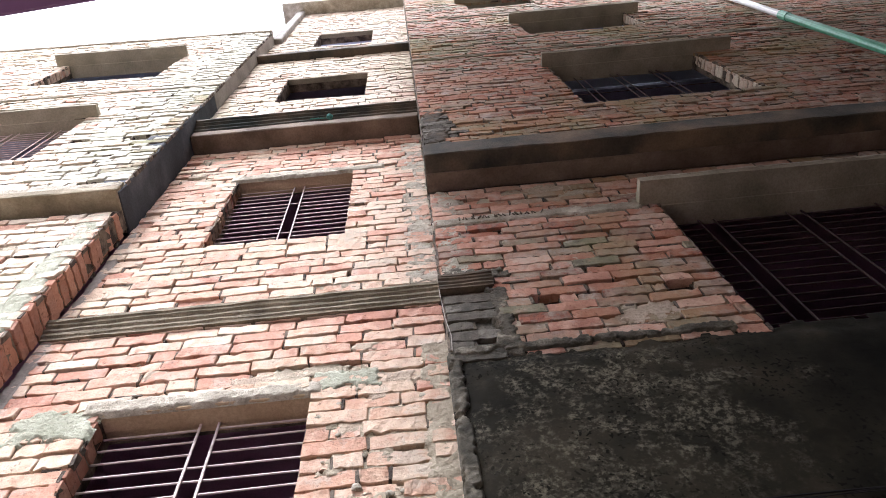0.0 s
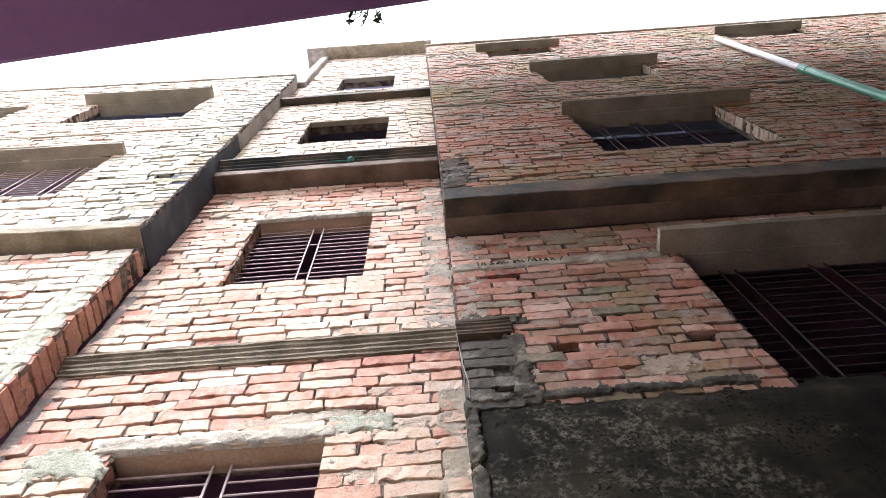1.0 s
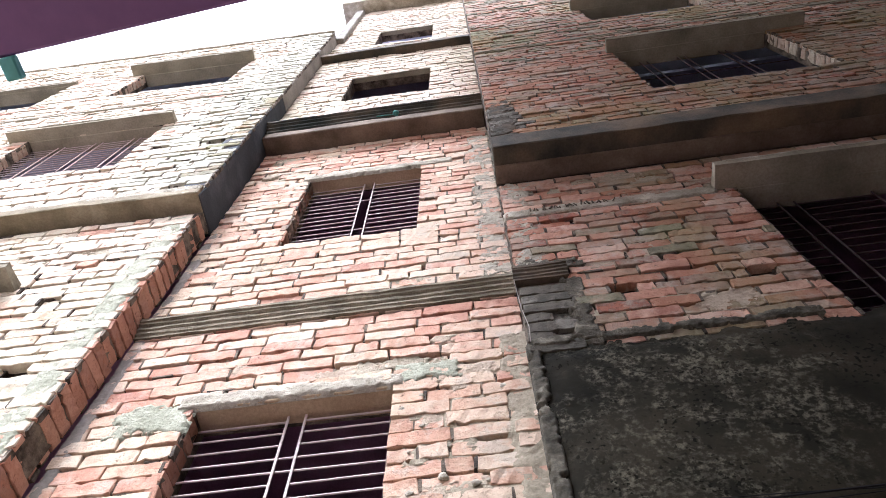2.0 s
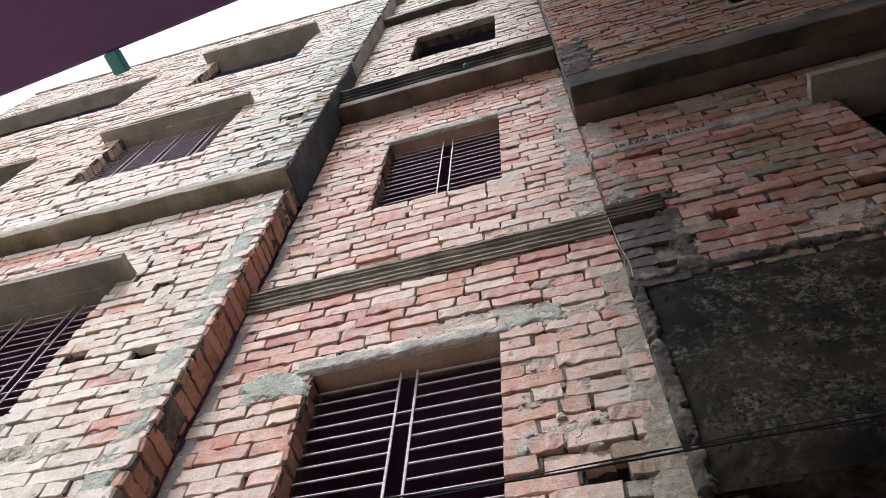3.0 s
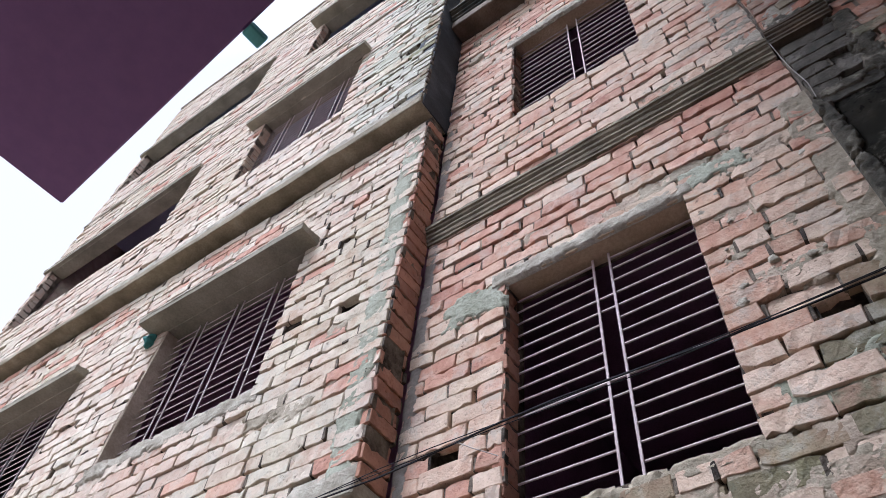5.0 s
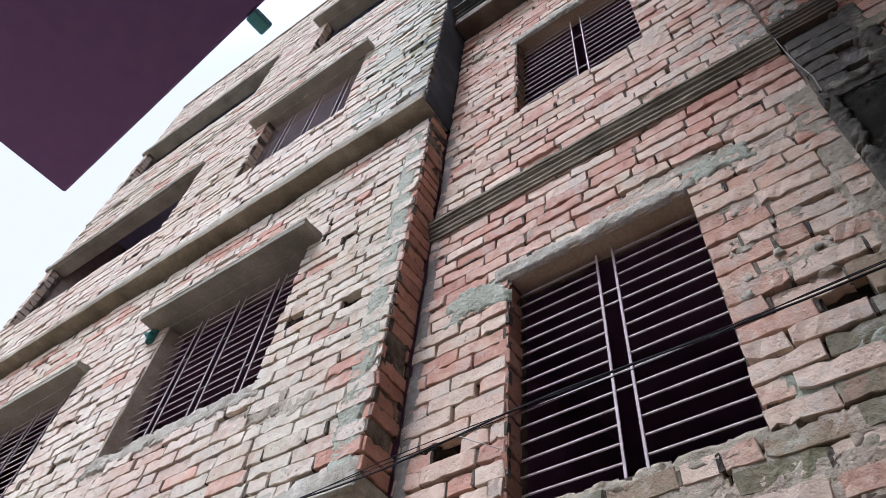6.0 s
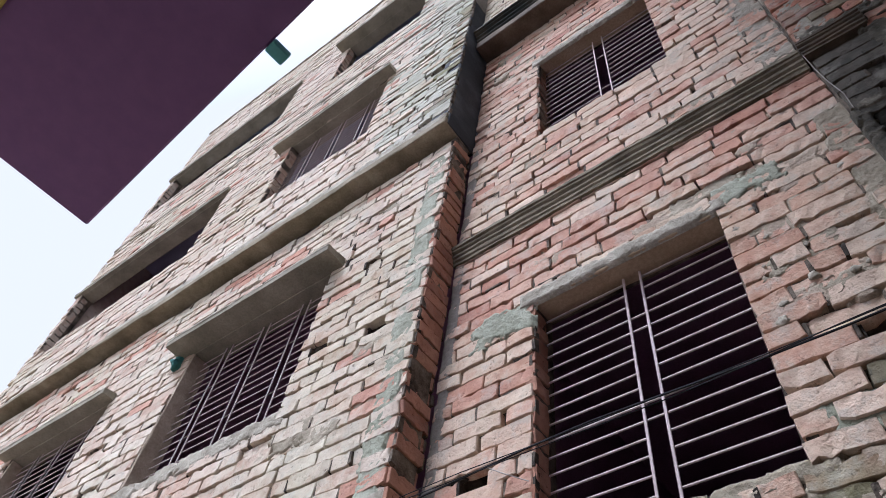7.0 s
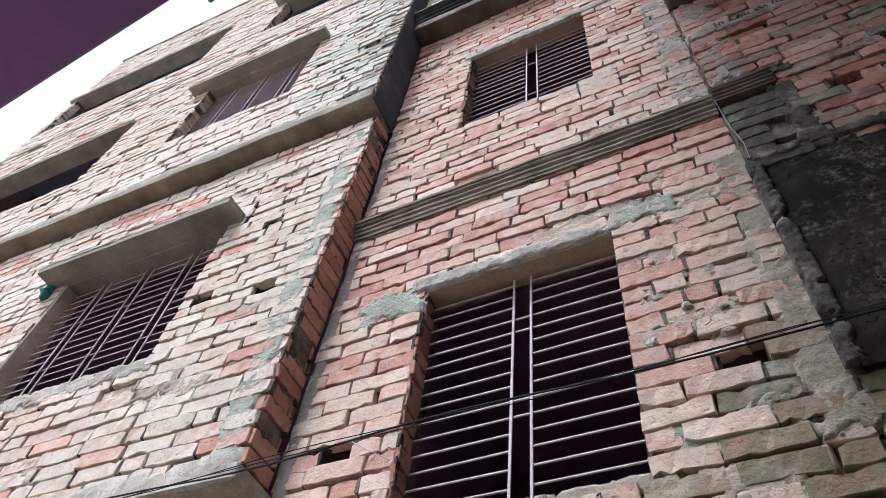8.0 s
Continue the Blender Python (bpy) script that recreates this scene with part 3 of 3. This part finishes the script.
ledge("coping_right", cement, CX1, RIGHT_END, Y_R1 - 0.03, 0.0, 16.45, 16.53, "rough cement coping on the roof edge", "coping")
# Bay side in two tones: near-black below 9.3, pale grey above.
for z0, z1, look_of, words in ((6.425, 9.3, render_dark, "near-black cement side of the upper bay"), (9.3, 13.35, render_grey, "pale grey cement side of the upper bay")):
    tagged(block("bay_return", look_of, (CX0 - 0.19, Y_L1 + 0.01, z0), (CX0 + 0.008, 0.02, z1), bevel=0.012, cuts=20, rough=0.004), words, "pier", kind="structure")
tagged(block("pilaster", render_grey, (CX0 - 0.02, Y_C1 - 0.08, 13.35), (CX0 + 0.12, 0.02, 16.75), bevel=0.012, cuts=20, rough=0.004), "pale grey cement pilaster beside the top window", "pier", kind="structure")
ledge("soffit_right", soffit_concrete, CX1, RIGHT_END, Y_R1 + 0.12, Y_R0 + 0.02, 6.588, 6.598, "rust-brown underside of the dark floor slab", "slab", 0.001)
ledge("slab_center", soffit_concrete, CX0 + 0.01, 0.606, Y_C1 - 0.045, 0.02, 8.18, 8.31, "tan-brown concrete slab edge under the black cornice", "slab")


def cornice(name, mat, x0, x1, y, z0, z1, out, label):
    """A run-in-place cement cornice: a band over three stepped fillets with hollows."""
    h = z1 - z0
    prof = [(0.0, 0.0), (0.30, 0.0), (0.30, 0.14), (0.46, 0.2), (0.46, 0.32), (0.40, 0.36), (0.62, 0.44), (0.62, 0.56), (0.56, 0.6), (0.82, 0.68), (0.82, 0.8), (1.0, 0.84), (0.98, 1.0), (0.0, 1.0)]
    n = max(3, int((x1 - x0) / 0.06))
    verts, faces, k = [], [], len(prof)
    for i in range(n + 1):
        x = x0 + (x1 - x0) * i / n
        for p, q in prof:
            w = 0.005 * noise.fractal(Vector((x * 5, p * 3, q * 5 + z0)), 0.9, 2, 3)
            verts.append((x, y + 0.03 if p == 0 else y - p * out - w, z0 + q * h + 0.7 * w))
    for i in range(n):
        for a in range(k):
            b = (a + 1) % k
            faces.append((i * k + a, i * k + b, (i + 1) * k + b, (i + 1) * k + a))
    faces += [tuple(range(k - 1, -1, -1)), tuple(n * k + a for a in range(k))]
    return tagged(new(name, mesh_of(name, verts, faces, mat)), label, "cornice", kind="structure")


cornice("cornice_lower", cornice_cement, CX0 + 0.005, 0.6, 0, 5.03, 5.175, 0.055, "stepped cement cornice with worn edges over the first-floor window")
cornice("cornice_end", dark_concrete, 0.602, 0.885, Y_R0, 5.09, 5.2, 0.04, "broken-off end of the stepped cement cornice")
cornice("cornice_upper", dark_concrete, CX0 + 0.01, 0.606, Y_C1, 8.312, 8.5, 0.11, "black-stained stepped cement cornice")
ledge("ledge_top", dark_concrete, CX0, CX1 - 0.005, Y_C1 - 0.1, 0, 11.78, 11.92, "dark concrete ledge between the small windows")


def canopy(x0, x1, y_wall, z, out, mat, label):
    """A thin cast sunshade over a window, its edge thinner than its root."""
    n = max(4, int((x1 - x0) / 0.15))
    verts, faces = [], []
    prof = [(0.06, 0.0), (-out, 0.004), (-out - 0.004, 0.05), (0.06, 0.085)]
    for i in range(n + 1):
        x = x0 + (x1 - x0) * i / n
        for p, q in prof:
            w = 0.006 * noise.noise(Vector((x * 4, p * 9, z)))
            verts.append((x, y_wall + p + w, z + q + w))
    for i in range(n):
        for a in range(4):
            faces.append((i * 4 + a, i * 4 + (a + 1) % 4, i * 4 + 4 + (a + 1) % 4, i * 4 + 4 + a))
    faces += [(3, 2, 1, 0), tuple(n * 4 + a for a in range(4))]
    base = tagged(new("window_canopy"), label, "canopy", group="sunshades over the windows")
    solid("slab", mesh_of("slab", verts, faces, mat), base)
    bm = bmesh.new()
    for k in range(n * 2):
        a, b = x0 + (x1 - x0) * k / n / 2, x0 + (x1 - x0) * (k + 1) / n / 2
        add_box(bm, (a, y_wall - out - 0.004 - random.uniform(0, 0.006), z + 0.045), (b, y_wall - out + 0.03, z + 0.055 + random.uniform(0, 0.012)))
    part("mortar_rim", bm, cement, base, "crumbled mortar along the sunshade's edge")
    return bent(base, x1)


for w, yw, out, left, right, mat in ((LA, Y_L0, 0.15, 0.14, 0.11, slab_concrete), (LB, Y_L0, 0.1, 0.1, 0.06, slab_concrete), (LC, Y_L1, 0.11, 0.2, 0.1, slab_concrete),
                                     (LD, Y_L1, 0.035, 0.14, 0.03, slab_concrete), (LE, Y_L1, 0.14, 0.15, 0.05, slab_concrete), (LF, Y_L1, 0.035, 0.14, 0.03, slab_concrete)):
    canopy(w[0] - left, w[1] + right, yw, w[3], out, mat, "thin grey concrete sunshade over a barred window")
for w, out, left, right in ((RA, 0.16, 0.12, 0.1), (RB, 0.13, 0.06, 0.38), (RC, 0.13, 0.1, 0.22), (RD, 0.13, 0.16, 0.2), (RE, 0.13, 0.0, 0.15), (RF, 0.12, 0.1, 0.1)):
    canopy(w[0] - left, w[1] + right, Y_R0 if w is RA else Y_R1, w[3], out, slab_concrete, "thin stained concrete sunshade in shade")
for w, yw in ((W1, 0), (W2, 0), (B1, Y_C1), (B2, Y_C1)):
    tagged(block("lintel", lintel_concrete if yw == 0 else slab_concrete, (w[0], yw + 0.004, w[3] - 0.004), (w[1], yw + (0.145 if yw == 0 else 0.07), w[3] + 0.07), bevel=0.004, cuts=8, rough=0.003),
           "tan concrete lintel over a window", "lintel", kind="structure")


for w, yw in ((LA, Y_L0), (LB, Y_L0), (LC, Y_L1), (LD, Y_L1), (LE, Y_L1), (LF, Y_L1), (RA, Y_R0), (RB, Y_R1), (RC, Y_R1), (RD, Y_R1), (RE, Y_R1), (RF, Y_R1)):
    bent(tagged(block("lintel", slab_concrete, (w[0] + 0.003, yw + 0.01, w[3] - 0.006), (w[1] - 0.003, yw + RECESS + 0.14, w[3] + 0.03), bevel=0.003),
                "smooth grey concrete lintel behind a sunshade", "lintel", kind="structure"), w[1])


for w in (LA, LB):
    bent(tagged(block("jamb", slurry_tan, (w[0] - 0.002, Y_L0 + 0.006, w[2]), (w[0] + 0.02, Y_L0 + 0.16, w[3] - 0.008), bevel=0.005, cuts=8, rough=0.003),
                "smooth beige plastered jamb of a bay window", "jamb", kind="structure"), w[1])

# ---- barred windows ----
def rod(bm, a, b, r, sides=6):
    a, b = Vector(a), Vector(b)
    m = Matrix.Translation((a + b) / 2) @ (b - a).to_track_quat("Z", "Y").to_matrix().to_4x4()
    bmesh.ops.create_cone(bm, cap_ends=True, segments=sides, radius1=r, radius2=r, depth=(b - a).length, matrix=m)
    return bm


def grille(w, y, rows, pairs, through_rows, label, r=0.0055, gap=0.08, metal=None):
    """A welded window grille: rods across, flat uprights in pairs with an open slot between them."""
    x0, x1, z0, z1 = w
    base = tagged(new("window_grille"), label, "grille", group="iron window grilles")
    base.location = (x0, y, z0)
    wide, high = x1 - x0, z1 - z0
    edges = [0.004]
    for f in pairs:
        edges += [f * wide - gap / 2, f * wide + gap / 2]
    edges.append(wide - 0.004)
    for x in edges[1:-1]:
        block("upright", metal or iron, (x - r * 1.1, -0.004, 0.0), (x + r * 1.1, 0.004, high - 0.002), base, bevel=0.001)
    rng = random.Random(int(abs(x0) * 100))
    for k in range(rows):
        z = (k + 0.55) * high / rows
        sag = rng.uniform(-0.004, 0.004)
        if k in through_rows:
            part("bar", rod(bmesh.new(), (0, 0.008, z), (wide, 0.008, z + sag), r), metal or iron, base)
            continue
        for a, b in zip(edges[0::2], edges[1::2]):
            part("bar", rod(bmesh.new(), (a, 0.006, z + rng.uniform(-0.003, 0.003)), (b, 0.006, z + sag), r), metal or iron, base)
    return bent(base, x1)


grille(W1, 0.1, 16, (0.505,), (5, 6, 11, 12), "two-leaf grille of dull iron rods in the first-floor window", 0.005)
grille(W2, 0.1, 16, (0.52,), (4, 11), "two-leaf grille of dull iron rods in the second-floor window", 0.0042)
grille(LA, Y_L0 + 0.1, 17, (0.22, 0.5, 0.78), (5, 11), "wide grille of dull iron rods in the bay window", 0.0036, 0.07)
grille(LB, Y_L0 + 0.1, 17, (0.22, 0.5, 0.78), (5, 11), "wide grille of dull iron rods in the farther bay window", 0.0036, 0.07)
grille(LC, Y_L1 + 0.1, 17, (0.22, 0.5, 0.78), (5, 11), "wide grille of dull iron rods in an upper window", 0.0033, 0.07)
grille(RA, Y_R0 + 0.14, 17, (0.17, 0.48, 0.8), (5, 11), "dark brown iron grille in the shaded window", 0.0045, 0.1, dark_iron)
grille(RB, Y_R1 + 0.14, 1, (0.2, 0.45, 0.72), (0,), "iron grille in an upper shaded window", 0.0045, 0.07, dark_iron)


# ---- plaster and cement on the walls ----
def on_wall(ob, category="plaster"):
    return bent(tagged(ob, category=category, kind="structure"), max(v.co.x for v in ob.data.vertices))


on_wall(smear("mouldy_plaster", mould_plaster, CX1 - 0.01, 6.5, 3.3, 4.5, Y_R0 - 0.012, "grey plaster blackened by mould, flaking at its edge", 3, thick=0.0015, ragged=0.12, cell=0.02))
on_wall(smear("cement_strip", slurry_grey, 0.47, 0.65, 3.1, 4.7, 0.0, "rough smear of cement down the corner of the bay", 4, ragged=0.55))
on_wall(smear("cement_strip", cement, 0.42, 0.64, 5.25, 8.1, 0.004, "thin smear of cement down the corner of the bay", 5, ragged=1.1))
on_wall(smear("cement_strip", green_cement, -1.62, -1.445, 3.32, 6.3, Y_L0 + 0.001, "pale green cement smeared along the bay's corner", 6, ragged=0.4))
on_wall(smear("cement_strip", cement, 0.62, 0.84, 5.2, 6.55, Y_R0 + 0.003, "grey cement smeared down the edge of the shaded bay", 21, ragged=1.0))
on_wall(smear("cement_strip", dark_concrete, 0.62, 0.82, 6.9, 7.9, Y_R1 - 0.002, "black-green algae crust on the wall edge", 22, ragged=1.0))
on_wall(smear("cement_band", cement, -3.78, -2.25, 4.1, 4.24, Y_L0 - 0.002, "crumbled cement along the window sill", 23, ragged=0.8))
on_wall(smear("cement_band", cement, -5.5, CX0, 6.48, 6.6, Y_L1 - 0.006, "pale mortar along the top of the floor slab", 47, ragged=0.7))
on_wall(smear("cement_patch", green_cement, -1.26, -0.88, 4.2, 4.44, -0.002, "pale green cement patch beside the lintel", 7, ragged=0.7))
on_wall(smear("cement_patch", green_cement, 0.0, 0.32, 4.36, 4.53, -0.002, "pale green cement patch beside the lintel", 8, ragged=0.8))
on_wall(smear("cement_band", cement, -0.97, 0.06, 4.36, 4.47, -0.006, "rough cement band over the window", 9, ragged=0.35))
on_wall(smear("cement_band", cement, -0.92, 0.3, 7.29, 7.42, -0.006, "rough cement band over the window", 10, ragged=0.5))
scratched_band = on_wall(smear("cement_band", cement, CX1, 1.95, 5.9, 6.03, Y_R0 - 0.006, "rough cement band along the shaded wall", 11, ragged=0.5))
on_wall(smear("cement_band", slurry_grey, -0.95, 0.1, 3.04, 3.125, 0.004, "cement bed under the window", 12, ragged=1.3))
on_wall(smear("cement_patch", green_cement, 0.06, 0.5, 3.1, 3.32, 0.006, "pale green cement smeared beside the window's foot", 41, ragged=1.6))
on_wall(smear("cement_strip", render_grey, CX0, CX0 + 0.085, 3.0, 6.42, 0.0, "smooth grey cement filling the inner corner of the bay", 42, ragged=0.4))
on_wall(smear("cement_strip", crust_dark, 0.83, 0.95, 4.42, 5.1, Y_R0 - 0.002, "lumpy grey cement beside the dark bricks", 43, ragged=1.2))
on_wall(smear("cement_strip", crust_dark, 0.62, 1.0, 5.18, 5.36, Y_R0 - 0.002, "grey cement smeared over the broken cornice", 44, ragged=1.3))
on_wall(smear("cement_band", dark_concrete, CX0 + 0.02, 0.6, 8.46, 8.66, Y_C1 - 0.002, "black algae crust over the cornice", 45, ragged=1.5))
on_wall(smear("cement_band", crust_dark, CX1 + 0.01, 1.9, 4.46, 4.54, Y_R0 - 0.01, "pale mortar edge along the top of the mouldy plaster", 46, ragged=1.4))
on_wall(smear("cement_band", cement, LEFT_END, CX0, 3.27, 3.44, Y_L0 - 0.008, "cement dripping along the foot of the bay", 13, ragged=0.8, cell=0.03))


on_wall(smear("plaster_crust", crust_dark, CX1 - 0.012, CX1 + 0.06, 3.3, 4.5, Y_R0 - 0.01, "torn lip of the mouldy plaster", 51, thick=0.005, ragged=1.3, cell=0.008))


def scratches(band, x0, x1, z, count):
    """Dark trowel scratches in a row along the wet cement."""
    rng = random.Random(61)
    for k in range(count):
        x, lean = x0 + (x1 - x0) * (k + rng.uniform(0.2, 0.8)) / count, rng.uniform(-0.02, 0.02)
        high = rng.uniform(0.02, 0.055)
        part("scratch", rod(bmesh.new(), (x, Y_R0 - 0.012, z), (x + lean, Y_R0 - 0.012, z + high), rng.uniform(0.003, 0.006), 5), dark_concrete, band, "dark trowel scratch")


scratches(scratched_band, 0.77, 1.3, 5.97, 22)


def holes_at(*places_of):
    return [(x - 0.08, x + 0.08, z - 0.06, z + 0.06) for x, z in places_of]


def slurry(wall, y, x0, x1, z0, z1, count, seed, keep_off):
    """Thin dabs of spilt mortar trowelled over bricks and joints."""
    rng = random.Random(seed)
    made = 0
    while made < count:
        w, h = rng.uniform(0.12, 0.42), rng.uniform(0.07, 0.2)
        x, z = rng.uniform(x0, x1 - w), rng.uniform(z0, z1 - h)
        if any(x < k[1] + 0.02 and x + w > k[0] - 0.02 and z < k[3] + 0.02 and z + h > k[2] - 0.02 for k in keep_off):
            continue
        smear("mortar_smear", rng.choice((slurry_tan, slurry_tan, slurry_grey)), x, x + w, z, z + h, y + 0.005, "thin smear of dried mortar across the bricks", seed + made, wall, 0.003, 1.3)
        made += 1


slurry(wall_center, 0, CX0 + 0.1, 0.58, 3.15, 8.1, 46, 300, [W1, W2, (CX0, CX1, 5.0, 5.2), *holes_at((0.35, 3.5), (-1.17, 3.5))])
slurry(wall_center, 0, 0.02, 0.58, 3.15, 4.6, 12, 350, [W1, *holes_at((0.35, 3.5))])
slurry(wall_center, 0, -0.9, 0.6, 2.72, 3.12, 12, 380, holes_at((0.35, 3.5)))
slurry(wall_left, Y_L0, -5.0, CX0 - 0.05, 3.45, 6.3, 42, 400, [LA, LB, *holes_at((-1.743, 4.58), (-2.18, 4.59), (-1.72, 3.42))])
slurry(wall_right, Y_R0, 0.9, 3.5, 4.55, 6.5, 26, 500, [RA, *holes_at((1.12, 4.92), (1.787, 4.92))])

# ---- pipe, cables, small things ----
def tube(points, r, sides=8):
    """One continuous round tube along the points."""
    bm, pts, last = bmesh.new(), [Vector(p) for p in points], None
    for k, p in enumerate(pts):
        way = (pts[min(k + 1, len(pts) - 1)] - pts[max(k - 1, 0)]).normalized()
        side = way.cross(Vector((0, 1, 0.01))).normalized()
        up = side.cross(way)
        ring = [bm.verts.new(p + r * (math.cos(a) * side + math.sin(a) * up)) for a in (2 * math.pi * q / sides for q in range(sides))]
        if last:
            for q in range(sides):
                bm.faces.new((last[q], last[(q + 1) % sides], ring[(q + 1) % sides], ring[q]))
        else:
            bm.faces.new(ring[::-1])
        last = ring
    bm.faces.new(last)
    bmesh.ops.recalc_face_normals(bm, faces=bm.faces)
    return bm


pipe = tagged(new("drain_pipe"), "white and green plastic drain pipe leaning on the wall", "pipe")
pipe.location = (4.72, -0.36, 6.9)
low, mid, top = Vector((0, 0, 0)), Vector((0.27, 0, 3.5)), Vector((0.55, 0, 6.9))
part("lower_pipe", tube([low, mid], 0.045, 12), pvc_green, pipe, "green plastic pipe")
part("upper_pipe", tube([mid, top], 0.04, 12), pvc, pipe, "white plastic pipe")
part("socket", tube([mid - Vector((0.01, 0, 0.13)), mid + Vector((0.006, 0, 0.08))], 0.052, 12), pvc_green, pipe, "green pipe socket")


def cable(y, z, sag, twist, r, label):
    pts = [(-7 + 0.25 * k, y + 0.012 * math.sin(k * 0.9 + twist), z + sag * ((k - 30) / 30.0) ** 2 + 0.006 * math.sin(k * 1.3 + twist * 2)) for k in range(61)]
    return tagged(part("cable", tube(pts, r, 6), cable_black, None, label), category="cable", group="cables along the facade")


cable(-0.25, 3.275, 0.05, 0.0, 0.0036, "black electric cable slung along the facade")
cable(-0.245, 3.29, 0.05, 1.7, 0.0018, "thin black cable slung along the facade")
cable(-0.26, 3.262, 0.04, 3.1, 0.0018, "thin black cable slung along the facade")


def loose_wire(points, label):
    return tagged(part("wire", tube(points, 0.0022, 6), wire_grey, None, label), category="wire")


loose_wire([(0.6, -0.075, 5.06), (0.607, -0.05, 4.93), (0.612, -0.062, 4.78), (0.63, -0.06, 4.62), (0.625, -0.055, 4.5)], "thin pale wire hanging from the broken cornice")
loose_wire([(-1.1, -0.012, 3.52), (-1.0, -0.028, 3.44), (-0.9, -0.01, 3.38)], "pale string stuck across the bricks")


def rag(x, y, z):
    bm = bmesh.new()
    bmesh.ops.create_icosphere(bm, subdivisions=3, radius=0.05)
    for v in bm.verts:
        v.co *= 1 + 0.7 * noise.noise(v.co * 30)
        v.co.z *= 1.2
    ob = part("rag", bm, rag_green, None, "crumpled teal rag wedged under the sunshade")
    ob.location = (x, y, z)
    tagged(ob, category="rag")


rag(-3.83, Y_L0 - 0.04, 5.37)


def hanging_plant(x, y, z):
    """A weed that roots on the eave's edge and hangs over it."""
    rng = random.Random(5)
    base = tagged(new("weed"), "small dark green weed hanging over the painted eave", "plant")
    base.location = (x, y, z)
    leaf_green, t, b = material("dark_leaf", 0.6)
    pos, _ = places(t)
    t.links.new(ramp(t, noise_of(t, pos, 60.0), [(0.3, (0.03, 0.05, 0.02)), (0.7, (0.08, 0.11, 0.04))]), b.inputs["Base Color"])
    for k in range(6):
        tip = Vector((rng.uniform(-0.05, 0.05), rng.uniform(0.02, 0.05), rng.uniform(-0.05, 0.02)))
        part("stem", tube([(rng.uniform(-0.01, 0.01), -0.01, 0.02), tip * 0.5 + Vector((0, 0.01, 0.02)), tip], 0.0012, 5), leaf_green, base)
        for q in range(3):
            bm = bmesh.new()
            at = tip * rng.uniform(0.5, 1.1)
            bmesh.ops.create_uvsphere(bm, u_segments=8, v_segments=5, radius=1, matrix=Matrix.LocRotScale(at, Euler([rng.uniform(0, 6) for _ in range(3)]), (0.011, 0.005, 0.0009)))
            part("leaf", bm, leaf_green, base)


hanging_plant(0.42, -1.755, 3.52)


def tied_scrap(x, y, z):
    bm = tube([(-0.16, 0.0, 0.01), (-0.08, -0.008, -0.012), (0, 0, 0), (0.05, -0.01, 0.006)], 0.006, 6)
    bmesh.ops.create_icosphere(bm, subdivisions=2, radius=0.028, matrix=Matrix.Translation((0.02, -0.01, 0)))
    for v in bm.verts:
        v.co += Vector((noise.noise(v.co * 60), noise.noise(v.co * 60 + Vector((9, 0, 0))), 0)) * 0.008
    ob = part("cloth_scrap", bm, rag_green, None, "scrap of faded cloth tied along the dark cornice")
    ob.location = (x, y, z)
    tagged(ob, category="cloth")


tied_scrap(-0.2, -0.2, 8.25)


def mortar_lumps():
    """Dabs of mortar thrown on the wall between the window and the corner."""
    rng = random.Random(31)
    for k in range(12):
        bm = bmesh.new()
        r = rng.uniform(0.008, 0.02)
        bmesh.ops.create_icosphere(bm, subdivisions=3, radius=r)
        for v in bm.verts:
            v.co *= 1 + 0.5 * noise.noise(v.co * 70 + Vector((k, 0, 0)))
            v.co.y *= 0.45
        for f in bm.faces:
            f.smooth = True
        ob = part("mortar_dab", bm, cement, None, "dab of grey mortar stuck to the bricks")
        ob.location = (rng.uniform(0.04, 0.5), -0.001, rng.uniform(3.62, 4.4))
        tagged(ob, category="mortar", group="mortar dabs on the wall", kind="structure")


mortar_lumps()
